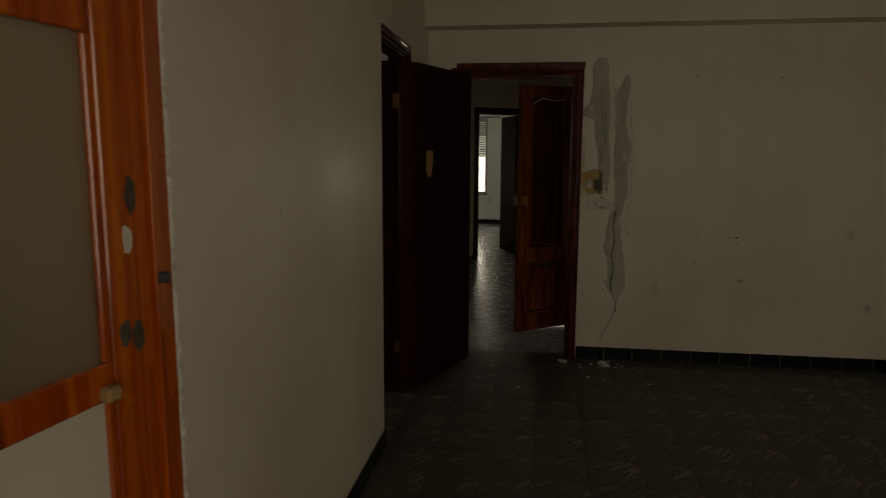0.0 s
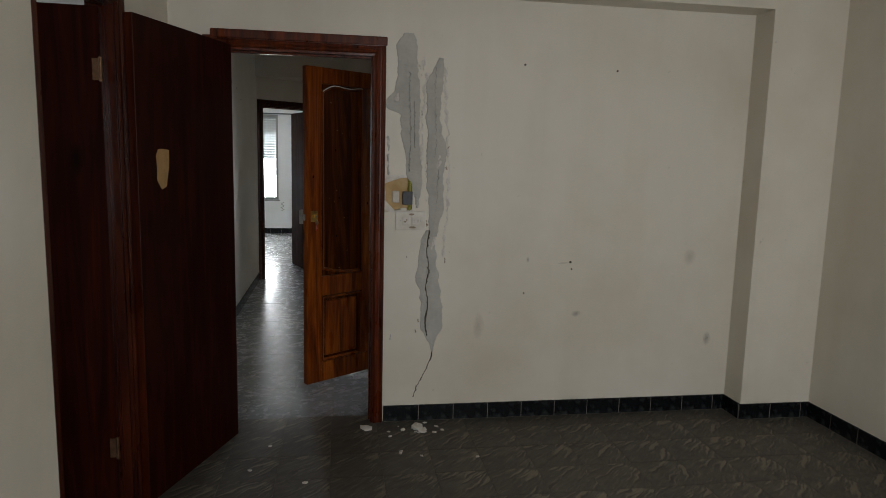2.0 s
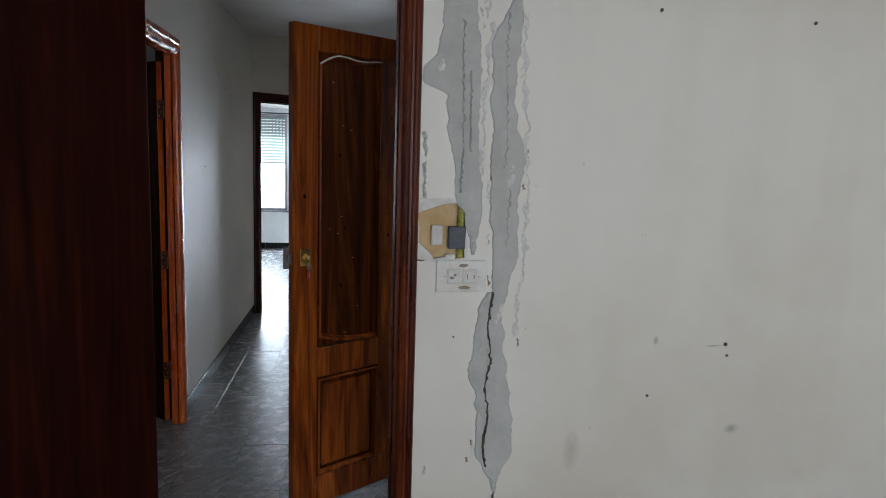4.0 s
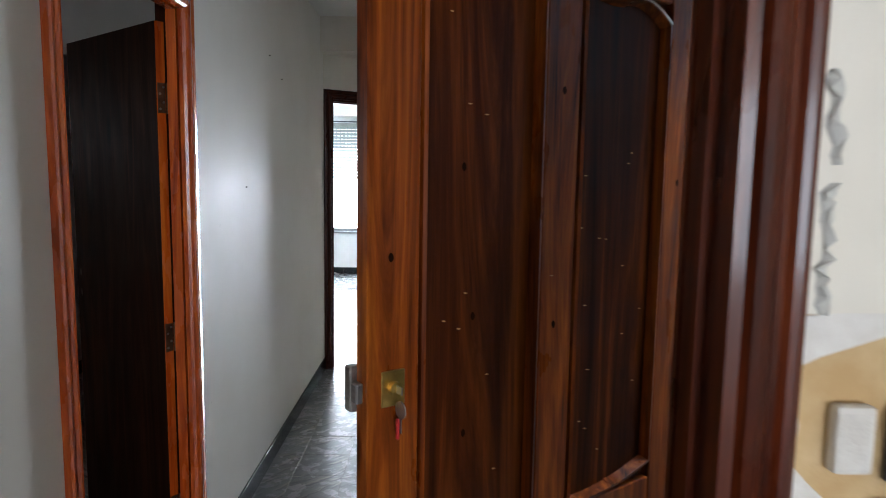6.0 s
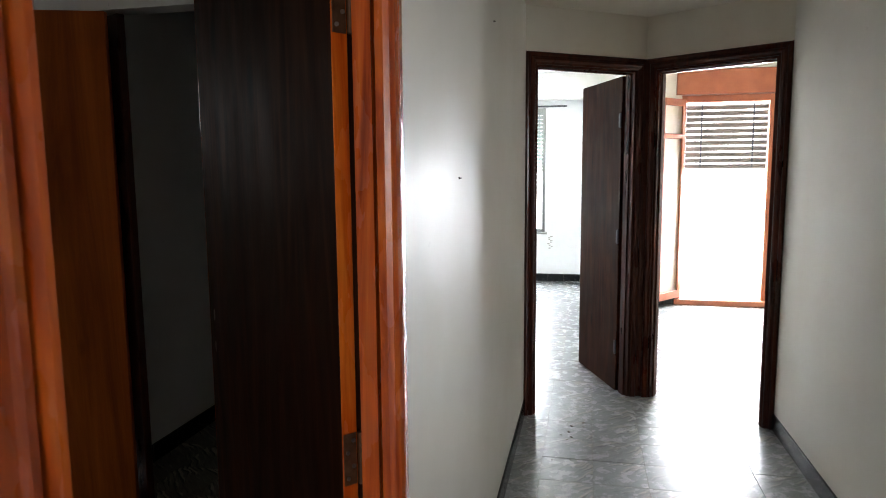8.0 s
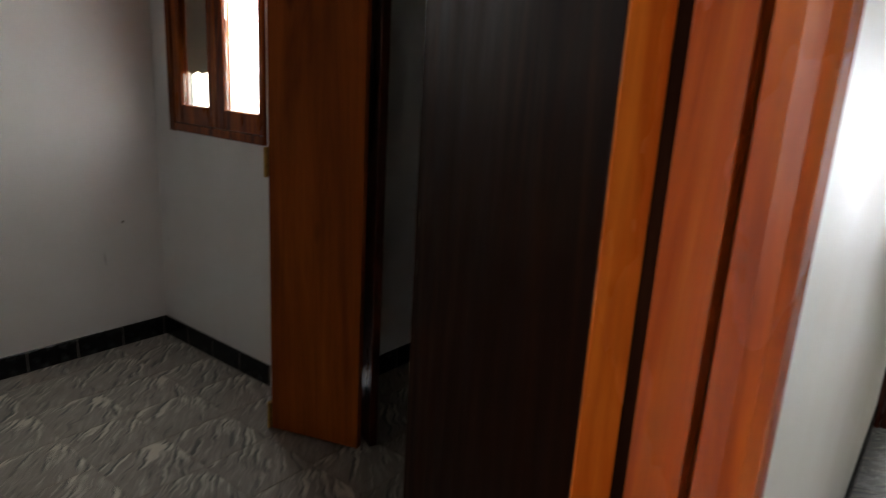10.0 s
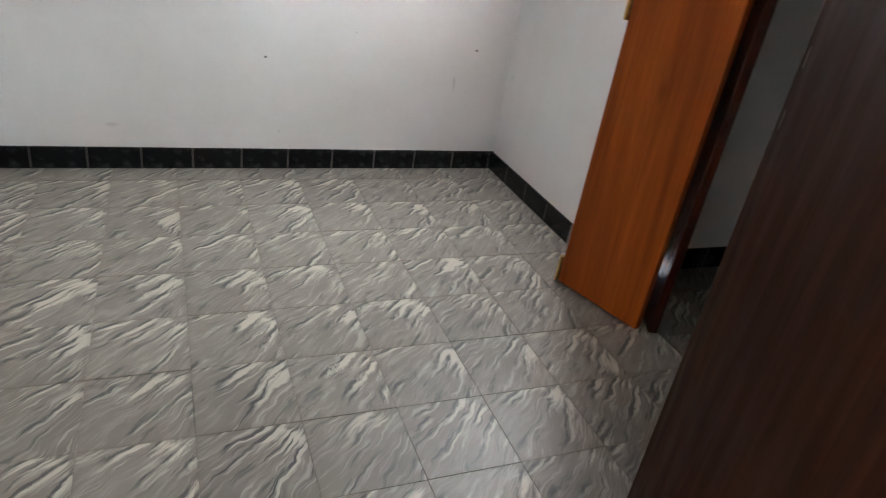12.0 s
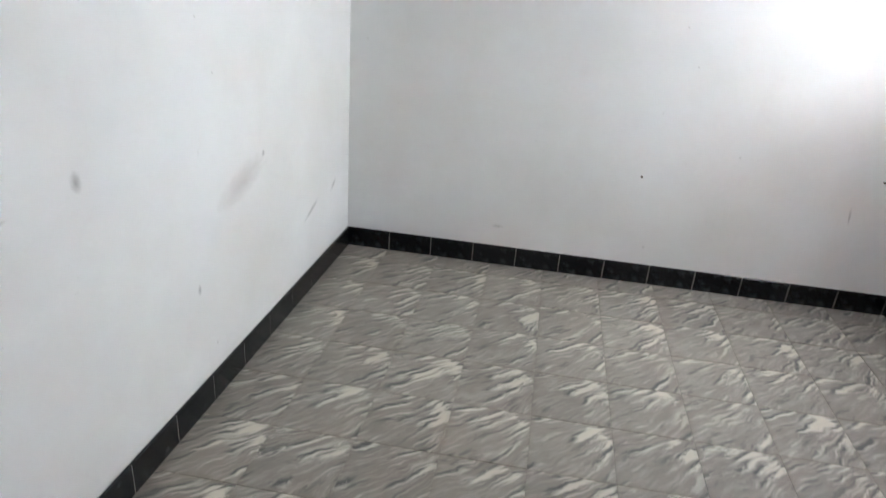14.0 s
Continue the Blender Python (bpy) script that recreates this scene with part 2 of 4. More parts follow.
BLACK = plain("black marbled skirting tile", (0.006, 0.007, 0.008), (0.05, 0.055, 0.055), 0.22, scale=22, bumps=0.1, spread=(0.52, 0.8))
BLACK.node_tree.nodes["Principled BSDF"].inputs["Specular IOR Level"].default_value = 0.25
TROWEL = plain("grey trowelled mortar", (0.32, 0.31, 0.28), (0.42, 0.405, 0.37), 0.9, scale=30)
MORTAR = plain("grey mortar patch", (0.44, 0.43, 0.39), (0.54, 0.525, 0.48), 0.9, scale=9, bumps=0.5)
STEPTOP = plain("pale speckled stair tread", (0.50, 0.50, 0.48), (0.36, 0.36, 0.35), 0.45, scale=60)
RISER = plain("dark grey terrazzo riser", (0.085, 0.085, 0.085), (0.14, 0.14, 0.135), 0.5, scale=60)
STAIRSKIRT = plain("grey terrazzo stair skirting", (0.20, 0.215, 0.24), (0.28, 0.295, 0.32), 0.5, scale=60)
BRICK = plain("exposed yellow clay brick", (0.50, 0.33, 0.15), (0.62, 0.46, 0.25), 0.9, scale=14, bumps=0.4)
RAW = plain("broken white plaster", (0.62, 0.58, 0.52), (0.74, 0.71, 0.66), 0.9, scale=18, bumps=0.5)
CONDUIT = plain("yellow green plastic conduit", (0.36, 0.34, 0.06), (0.28, 0.26, 0.05), 0.5, scale=20)
BOXGREY = plain("dark grey plastic", (0.06, 0.065, 0.08), (0.10, 0.10, 0.11), 0.6, scale=30)
PLATE = plain("dirty white plastic", (0.70, 0.67, 0.60), (0.55, 0.50, 0.41), 0.4, scale=16)
SOOT = plain("dark grime", (0.05, 0.04, 0.03), (0.12, 0.10, 0.07), 0.9, scale=40)
BRASS = plain("worn brass", (0.55, 0.36, 0.10), (0.36, 0.22, 0.06), 0.35, 1.0, scale=40)
STEEL = plain("dull steel", (0.45, 0.44, 0.42), (0.30, 0.29, 0.27), 0.4, 1.0, scale=40)
HINGE = plain("rust brown hinge metal", (0.10, 0.05, 0.025), (0.18, 0.10, 0.055), 0.5, 0.8, scale=40)
REDTAG = plain("red plastic", (0.5, 0.02, 0.02), (0.4, 0.02, 0.02), 0.4)
SHUTTER = plain("grey shutter plastic", (0.34, 0.35, 0.35), (0.27, 0.28, 0.28), 0.5, scale=8)
BLIND = plain("weathered blind wood", (0.22, 0.19, 0.16), (0.15, 0.13, 0.11), 0.6, scale=8)
SCORCH = plain("brown scorch", (0.22, 0.16, 0.10), (0.34, 0.27, 0.19), 0.8, scale=40)
TERRA = plain("orange brown painted wood", (0.36, 0.10, 0.035), (0.28, 0.075, 0.028), 0.5, scale=6)
ALU = plain("grey aluminium", (0.35, 0.35, 0.34), (0.25, 0.25, 0.24), 0.4, 0.8, scale=12)
BOARD = plain("brown cardboard", (0.30, 0.22, 0.13), (0.22, 0.16, 0.09), 0.9, scale=9)
CONCRETE = plain("pale facade render", (0.62, 0.58, 0.52), (0.5, 0.46, 0.40), 0.9, scale=3)


def glass_material(name, rough, tint):
    m, t, b = material(name, rough)
    b.inputs["Transmission Weight"].default_value = 1.0
    b.inputs["Base Color"].default_value = (*tint, 1)
    b.inputs["IOR"].default_value = 1.45
    if rough > 0.1:
        bump(t, b, noise_tex(t, coords(t), 90, 2), 0.3, 0.003)
    return m


GLASS = glass_material("clear glass", 0.0, (0.96, 0.98, 0.97))
FROST = glass_material("obscured glass", 0.45, (0.85, 0.80, 0.66))

def glow(name, color, strength):
    m, t, b = material(name, 1.0)
    b.inputs["Base Color"].default_value = (0, 0, 0, 1)
    b.inputs["Emission Color"].default_value = (*color, 1)
    b.inputs["Emission Strength"].default_value = strength
    return m


HAZE = glow("white overcast sky", (0.97, 0.99, 1.0), 2.5)
COURT = glow("sunlit courtyard haze", (1.0, 0.93, 0.78), 2.5)

# ---- mesh helpers ----


def mesh_from(name, bm, mat, smooth=False):
    me = bpy.data.meshes.new(name)
    bm.to_mesh(me)
    bm.free()
    me.materials.append(mat)
    if smooth:
        for p in me.polygons:
            p.use_smooth = True
    return me


def part(name, bm, mat, parent, label="", smooth=False):
    ob = new(name, mesh_from(name, bm, mat, smooth) if isinstance(bm, bmesh.types.BMesh) else bm)
    ob.parent = parent
    if label:
        ob["label"] = label
    return ob


def thing(name, label, category, at=None, group="", kind=""):
    ob = new(name)
    ob.empty_display_size = 0.1
    if at is not None:
        ob.matrix_world = at
    return tagged(ob, label, category, group, kind)


def whole(name, bm, mat, label, category, at=None, group="", kind="", smooth=False):
    ob = new(name, mesh_from(name, bm, mat, smooth))
    if at is not None:
        ob.matrix_world = at
    return tagged(ob, label, category, group, kind)


def add_box(bm, lo, hi, bevel=0.0, seg=1):
    lo, hi = Vector(lo), Vector(hi)
    m = Matrix.Translation((lo + hi) / 2) @ Matrix.Diagonal((*(hi - lo), 1))
    r = bmesh.ops.create_cube(bm, size=1, matrix=m)
    if bevel:
        es = list({e for v in r["verts"] for e in v.link_edges})
        bmesh.ops.bevel(bm, geom=es, offset=bevel, segments=seg, affect="EDGES", profile=0.6)
    return bm


def box(lo, hi, bevel=0.0, seg=1):
    return add_box(bmesh.new(), lo, hi, bevel, seg)


def add_cyl(bm, a, b, r, seg=14, r2=None):
    a, b = Vector(a), Vector(b)
    q = (b - a).to_track_quat("Z", "Y").to_matrix().to_4x4()
    bmesh.ops.create_cone(bm, cap_ends=True, segments=seg, radius1=r, radius2=r if r2 is None else r2, depth=(b - a).length, matrix=Matrix.Translation((a + b) / 2) @ q)
    return bm


def cyl(a, b, r, seg=14, r2=None):
    return add_cyl(bmesh.new(), a, b, r, seg, r2)


def prism(outline, y0, y1, plane="xz"):
    """A flat piece of the given outline, from depth y0 to y1."""
    bm = bmesh.new()
    put = (lambda p, d: (p[0], d, p[1])) if plane == "xz" else (lambda p, d: (p[0], p[1], d))
    a = [bm.verts.new(put(p, y0)) for p in outline]
    b = [bm.verts.new(put(p, y1)) for p in outline]
    bm.faces.new(a)
    bm.faces.new(b[::-1])
    for i in range(len(a)):
        j = (i + 1) % len(a)
        bm.faces.new((a[i], b[i], b[j], a[j]))
    bmesh.ops.recalc_face_normals(bm, faces=bm.faces)
    return bm


def wall(name, p0, p1, thick, height, mat, label, openings=(), z0=0.0):
    """A wall whose face runs from p0 to p1, its body to the left of that way; openings are (u0, u1, z0, z1)."""
    d = Vector((p1[0] - p0[0], p1[1] - p0[1]))
    length = d.length
    bm = bmesh.new()
    cuts = sorted({0.0, length, *[u for o in openings for u in o[:2]]})
    for u0, u1 in zip(cuts, cuts[1:]):
        if u1 - u0 < 1e-4:
            continue
        mid = (u0 + u1) / 2
        zs = z0
        for o in sorted(openings, key=lambda o: o[2]):
            if o[0] < mid < o[1]:
                if o[2] - zs > 1e-4:
                    add_box(bm, (u0, 0, zs), (u1, thick, o[2]))
                zs = o[3]
        if height - zs > 1e-4:
            add_box(bm, (u0, 0, zs), (u1, thick, height))
    return whole(name, bm, mat, label, "wall", pose(p0[0], p0[1], 0, 0, 0, math.degrees(math.atan2(d.y, d.x))), kind="structure")


def sweep_frame(w, h, profile, foot=0.0, left=1.0):
    """A three-sided door surround for an opening w by h: profile points are (outward, depth)."""
    bm = bmesh.new()
    rings = []
    for side in range(4):
        ring = []
        for o, d in profile:
            x, z = ((-o * left, foot), (-o * left, h + o), (w + o, h + o), (w + o, foot))[side]
            ring.append(bm.verts.new((x, d, z)))
        rings.append(ring)
    k = len(profile)
    for a, b in zip(rings, rings[1:]):
        for i in range(k):
            j = (i + 1) % k
            bm.faces.new((a[i], a[j], b[j], b[i]))
    bm.faces.new(rings[0])
    bm.faces.new(rings[-1][::-1])
    bmesh.ops.recalc_face_normals(bm, faces=bm.faces)
    return bm


# a moulded casing: flat inner band, bead, hollow, outer fillet
CASING = [(-0.012, 0.0), (-0.012, -0.012), (0.004, -0.014), (0.012, -0.022), (0.022, -0.025), (0.034, -0.022), (0.042, -0.015), (0.052, -0.014), (0.060, -0.019), (0.070, -0.020), (0.080, -0.016), (0.085, -0.008), (0.085, 0.0)]


# a bolder casing: deep round bead, groove, flat outer band
DEEP_CASING = [(0.002, 0.0), (0.002, -0.014), (0.006, -0.024), (0.014, -0.031), (0.026, -0.034), (0.038, -0.031), (0.046, -0.023), (0.050, -0.014), (0.056, -0.014), (0.059, -0.021), (0.068, -0.024), (0.090, -0.023), (0.098, -0.017), (0.100, 0.0)]


def rebated_frame(label, at, w, h, depth, mat, reveal, group=""):
    """A doorway whose lining stands only at the front, so that the leaf's edge lies in the rebate behind it."""
    f = thing("door_frame", label, "door frame", at, group, "structure")
    part("casing", sweep_frame(w, h, DEEP_CASING, left=0.28), mat, f)
    part("lining", sweep_frame(w, h, [(0.0, 0.006), (reveal, 0.006), (reveal, 0.038), (0.0, 0.038)]), mat, f)
    # dark veneer colour stands in for the shade inside the rebate gap
    part("reveal", sweep_frame(w, h, [(reveal - 0.006, 0.0385), (reveal, 0.0385), (reveal, depth), (reveal - 0.006, depth)]), VENEER, f, "rebate coloured dark for the shade in the gap")
    return f


def door_frame(label, at, w, h, depth, mat, wide=0.06, group="", left=1.0, inset=0.022):
    """Casings and lining of a doorway; local x runs across, -y towards the first room; left narrows the first jamb."""
    f = thing("door_frame", label, "door frame", at, group, "structure")
    k = wide / 0.085
    part("casing", sweep_frame(w, h, [(o * k, d) for o, d in CASING], left=left), mat, f)
    part("casing", sweep_frame(w, h, [(o * k, depth - d) for o, d in CASING], left=left), mat, f)
    part("lining", sweep_frame(w, h, [(-inset, 0.002), (0.0, 0.002), (0.0, depth - 0.002), (-inset, depth - 0.002)], left=left), mat, f)
    part("door_stop", sweep_frame(w, h, [(-inset - 0.010, depth * 0.35), (-inset - 0.0005, depth * 0.35), (-inset - 0.0005, depth * 0.60), (-inset - 0.010, depth * 0.60)], left=left), mat, f)
    return f


def add_hinges(parent, heights, x=0.0, y=0.0, mat=None):
    for z in heights:
        hbm = cyl((x, y, z - 0.045), (x, y, z + 0.045), 0.007, 10)
        add_box(hbm, (x - 0.001, y - 0.004, z - 0.04), (x + 0.03, y - 0.0015, z + 0.04))
        for dz in (-0.026, 0.0, 0.026):
            add_cyl(hbm, (x + 0.018, y - 0.004, z + dz), (x + 0.018, y - 0.0065, z + dz), 0.0035, 8)
        part("hinge", hbm, mat or HINGE, parent, "worn metal butt hinge")


def flush_door(label, at, w, h, face, edge, thick=0.035, z0=0.008):
    """A flat veneered leaf with lipped edges; hinge line at the origin, leaf along +x, thickness from y=0 to -thick."""
    d = thing("door", label, "door", at)
    part("leaf_panel", box((0.0025, -thick, z0), (w - 0.0025, 0, h), 0.001), face, d)
    part("lipping", box((0, -thick + 0.0005, z0 + 0.0005), (0.0023, -0.0005, h - 0.0005), 0.0006), edge, d, "varnished solid wood edge")
    part("lipping", box((w - 0.0023, -thick + 0.0005, z0 + 0.0005), (w, -0.0005, h - 0.0005), 0.0006), edge, d, "varnished solid wood edge")
    return d

# ---- structure ----
H = 2.6
whole("ground", box((-60, -60, -3.3), (60, 60, -3.2)), CONCRETE, "pale ground far below the windows", "ground", kind="structure")
# living room
wall("wall_living_north", (0.75, 0), (4.6, 0), 0.1, H, CREAM, "cream painted wall with mortar patches and a doorway", [(0.27, 1.125, 0, 2.03), (1.175, 1.345, 1.20, 1.40)])
whole("recess_back", box((1.925, 0.022, 1.20), (2.095, 0.1, 1.40)), BRICK, "exposed yellow brick at the back of a chased hole", "wall", kind="structure")
wall("wall_living_west", (0.885, -6.6), (0.885, -1.66), 0.135, H, CREAM, "cream painted wall with a glazed pine door", [(2.18, 3.04, 0, 2.1)])
wall("wall_living_west_far", (0.84, -1.66), (0.84, 0), 0.09, H, CREAM, "cream painted wall with an open doorway", [(0.10, 0.84, 0, 2.07)])
wall("wall_living_east", (4.5, 0), (4.5, -6.6), 0.1, H, CREAM, "cream painted side wall")
wall("wall_living_south", (4.6, -6.6), (0.75, -6.6), 0.1, H, CREAM, "cream painted wall with a wide window opening", [(0.6, 2.6, 0.6, 2.3)])
whole("pillar", box((4.05, -0.17, 0), (4.5, 0, H - 0.25)), CREAM, "cream painted corner pillar", "pillar", kind="structure")
whole("ceiling_beam", box((0.84, -0.17, H - 0.25), (4.5, 0, H)), CREAM, "cream painted ceiling beam along the wall", "beam", kind="structure")
whole("ceiling_living", box((0.75, -6.7, H), (4.6, 0.1, H + 0.1)), CEIL, "white plaster ceiling", "ceiling", kind="structure")
# hall
wall("wall_hall_west", (0.76, 0.1), (0.76, 4.40), 0.1, H, HALLPAINT, "glossy cream hall wall with a doorway", [(0.803, 1.64, 0, 2.105)])
wall("wall_hall_east", (2.15, 4.45), (2.15, 0.1), 0.2, H, HALLPAINT, "glossy cream hall wall beside the entrance", [(3.19, 4.19, 0, 2.03)])
wall("wall_hall_end_west", (0.76, 4.40), (1.45, 4.90), 0.09, 2.36, CREAM, "slanted cream wall with a doorway", [(0.062, 0.79, 0, 2.05)])
wall("wall_hall_end_east", (1.45, 4.90), (2.15, 4.45), 0.09, 2.36, CREAM, "slanted cream wall with a doorway", [(0.062, 0.772, 0, 2.05)])
whole("ceiling_hall", box((0.66, 0.1, H), (2.25, 4.28, H + 0.1)), CEIL, "cream hall ceiling", "ceiling", kind="structure")
whole("ceiling_hall_low", box((0.66, 4.28, 2.36), (2.25, 5.03, H + 0.08)), CREAM, "lowered cream ceiling at the end of the hall", "ceiling", kind="structure")
# bedroom
BX, BS, BN = -2.076, 0.438, 2.895
wall("wall_bedroom_west", (BX, BS - 0.1), (BX, BN + 0.1), 0.1, H, WHITE, "scuffed white bedroom wall")
wall("wall_bedroom_south", (0.66, 0.380), (BX, 0.429), 0.1, H, WHITE, "white bedroom wall with brown smudges")
wall("wall_bedroom_north", (BX, BN), (-1.26, BN), 0.1, H, WHITE, "white wall with a small wooden window", [(0.136, 0.810, 1.008, 2.02)])
wall("wall_bedroom_north_door", (-1.26, BN), (0.66, BN), 0.1, H, WHITE, "white wall round the folding door", [(0.0, 1.15, 0, 2.08)])
whole("ceiling_bedroom", box((BX - 0.1, BS - 0.1, H), (0.66, BN + 0.1, H + 0.1)), CEIL, "white bedroom ceiling", "ceiling", kind="structure")
# store room behind the folding door
wall("wall_store_west", (-1.015, BN + 0.1), (-1.015, 4.3), 0.245, H, WHITE, "white store room wall in shade")
wall("wall_store_north", (-1.9, 4.3), (0.66, 4.3), 0.1, H, WHITE, "white partition wall")
whole("ceiling_store", box((-1.26, BN + 0.1, H), (0.66, 4.3, H + 0.1)), CEIL, "white store ceiling", "ceiling", kind="structure")
whole("backdrop_court", box((-3.4, 3.9, -0.5), (-1.27, 3.92, 5.2)), COURT, "bright hazy courtyard beyond the window", "backdrop", kind="structure")
whole("backdrop_north", box((-4, 12.0, -3), (7, 12.05, 6)), HAZE, "white overcast sky beyond the windows", "backdrop", kind="structure")
# far rooms
wall("wall_far_west", (-1.8, 4.4), (-1.8, 9.17), 0.1, H, WHITE, "white far room wall")
wall("wall_far_north", (-1.9, 9.17), (1.6, 9.17), 0.12, H, WHITE, "white wall with a shuttered window", [(1.15, 2.487, 0.63, 2.2)])
wall("wall_far_partition", (1.44, 9.17), (1.44, 5.04), 0.09, H, WHITE, "white partition wall")
whole("far_beam", box((-1.8, 8.9, 2.29), (1.6, 9.17, H)), CEIL, "white beam above the window", "beam", kind="structure")
whole("ceiling_far", box((-1.9, 4.4, H), (1.65, 9.3, H + 0.07)), CEIL, "white far room ceiling", "ceiling", kind="structure")
wall("wall_balcony_north", (1.53, 7.9), (4.3, 7.9), 0.12, H, CREAM, "cream wall with a balcony door", [(0.52, 1.42, 0, 2.42)])
wall("wall_balcony_east", (4.2, 7.9), (4.2, 4.4), 0.1, H, CREAM, "cream side wall")
wall("wall_balcony_south", (4.2, 4.5), (2.25, 4.5), 0.1, H, CREAM, "cream inner wall")
whole("ceiling_balcony_room", box((1.65, 4.4, H), (4.3, 8.02, H + 0.06)), CEIL, "white ceiling", "ceiling", kind="structure")
# stair landing, bathroom, kitchen
SH = 4.7
wall("wall_stair_east", (4.15, 4.2), (4.15, 0.1), 0.1, SH, STAIRPAINT, "pale blue stairwell wall")
wall("wall_stair_north", (2.35, 4.2), (4.15, 4.2), 0.1, SH, STAIRPAINT, "pale blue stairwell wall")
wall("wall_stair_south", (4.25, 0.1), (2.25, 0.1), 0.1, SH, STAIRPAINT, "pale blue stairwell wall above the flat", z0=H + 0.11)
wall("wall_stair_west", (2.25, 0.1), (2.25, 4.3), 0.1, SH, STAIRPAINT, "pale blue stairwell wall above the hall", z0=H + 0.11)
# unseen ceiling; the gap is added only to hold the stairs fill lamp
bm = box((2.15, 0.0, SH), (3.32, 4.3, SH + 0.1))
add_box(bm, (3.3201, 1.78, SH), (4.25, 4.3, SH + 0.1))
add_box(bm, (3.3201, 0.0, SH), (4.25, 0.22, SH + 0.1))
add_box(bm, (4.12, 0.2201, SH), (4.25, 1.7799, SH + 0.1))
whole("ceiling_stair", bm, CEIL, "white stairwell ceiling with an opening added for the fill lamp", "ceiling", kind="structure")
RISE, GOING, STEP_Y, STAIR_X = 0.195, 0.24, 1.66, 3.17
whole("stair_parapet", prism([(1.45, 0.0), (4.2, 0.0), (4.2, 2.98), (1.45, 0.86)], 0.0, 0.12), STAIRPAINT, "pale blue sloping parapet wall beside the stairs", "parapet", pose(STAIR_X + 0.12, 0, 0, 0, 0, 90), kind="structure")
whole("parapet_coping", prism([(1.43, 0.845), (4.2, 2.981), (4.2, 3.041), (1.43, 0.905)], -0.012, 0.132), CEIL, "white sloping coping on the parapet", "coping", pose(STAIR_X + 0.12, 0, 0, 0, 0, 90), kind="structure")
whole("upper_flight", prism([(4.2, 2.48), (1.6, 4.55), (1.6, 4.69), (4.2, 2.68)], 0.0, 0.85), CEIL, "white underside of the upper stair flight", "stairs", pose(4.15, 0, 0, 0, 0, 90), kind="structure")
stair = thing("staircase", "grey terrazzo stairs with pale treads rising beside a parapet", "stairs", pose(0, 0, 0))
for i in range(10):
    y, z = STEP_Y + i * GOING, (i + 1) * RISE
    st = part("step", box((2.355, y + 0.025, 0.0 if i < 2 else z - RISE * 1.6), (STAIR_X - 0.001, y + GOING + 0.024, z - 0.041)), RISER, stair, "dark grey terrazzo riser")
    part("tread", box((2.353, y, z - 0.04), (STAIR_X - 0.002, y + GOING + 0.024, z), 0.004, 2), STEPTOP, st, "pale worn tread with a thick nosing")
    part("stair_skirting", box((STAIR_X - 0.016, y - 0.02, z + 0.0005), (STAIR_X - 0.0005, y + GOING - 0.021, z + 0.125), 0.002), STAIRSKIRT, stair, "stepped grey skirting piece")
    part("stair_skirting", box((STAIR_X - 0.016, y - 0.02, z - RISE + 0.126), (STAIR_X - 0.0005, y + 0.022, z - 0.0005)), STAIRSKIRT, stair, "stepped grey skirting piece")
wall("wall_bath_west", (-1.2, -2.4), (-1.2, -0.02), 0.1, H, WHITE, "white bathroom wall with a small window opening", [(0.85, 1.55, 1.35, 2.05)])
wall("wall_bath_north", (-1.3, -0.02), (0.75, -0.02), 0.04, H, WHITE, "white bathroom wall")
wall("wall_bath_south", (0.75, -2.4), (-1.3, -2.4), 0.1, H, WHITE, "white bathroom wall")
# unseen wall; its opening is added for the kitchen fill lamp
wall("wall_kitchen_west", (-1.2, -6.6), (-1.2, -2.5), 0.1, H, CREAM, "cream kitchen wall", [(1.95, 2.85, 1.1, 2.1)])
wall("wall_kitchen_south", (0.75, -6.6), (-1.3, -6.6), 0.1, H, CREAM, "cream kitchen wall")
whole("ceiling_kitchen", box((-1.3, -6.7, H), (0.75, 0.02, H + 0.05)), CEIL, "white ceiling", "ceiling", kind="structure")

# ---- door frames ----
FR = "varnished door frames"
door_frame("dark red varnished moulded door surround in the cream wall", pose(1.02, 0, 0), 0.855, 2.03, 0.1, CASEWOOD, group=FR, left=0.25, inset=0.007)
door_frame("dark red varnished door surround of the side room", pose(0.84, -1.56, 0, 0, 0, 90), 0.74, 2.07, 0.09, MAHOG, group=FR)
rebated_frame("orange varnished pine door surround of the bedroom", pose(0.76, 0.93, 0, 0, 0, 90), 0.731, 2.03, 0.1, PINE, 0.075, group=FR)
door_frame("dark red varnished entrance door surround", pose(2.15, 1.26, 0, 0, 0, -90), 1.0, 2.03, 0.2, MAHOG, group=FR)
A1, A2 = math.degrees(math.atan2(0.5, 0.69)), math.degrees(math.atan2(-0.45, 0.70))
door_frame("dark red varnished door surround on the slanted wall", pose(0.76 + 0.062 * 0.81, 4.40 + 0.062 * 0.587, 0, 0, 0, A1), 0.728, 2.05, 0.09, MAHOG, group=FR)
door_frame("dark red varnished door surround on the slanted wall", pose(1.45 + 0.062 * 0.841, 4.90 - 0.062 * 0.541, 0, 0, 0, A2), 0.71, 2.05, 0.09, MAHOG, group=FR)

whole("door_head_trim", box((1.045, -0.032, 2.075), (1.94, -0.0005, 2.12), 0.006, 2), CASEWOOD, "dark red moulded head trim over the doorway", "trim", kind="structure")

# ---- door leaves ----
d = flush_door("flat red-brown veneered door standing open, pale patch torn from it", pose(1.160, -0.110, 0, 0, 0, 249.5), 0.75, 2.03, REDVEN, MAHOG)


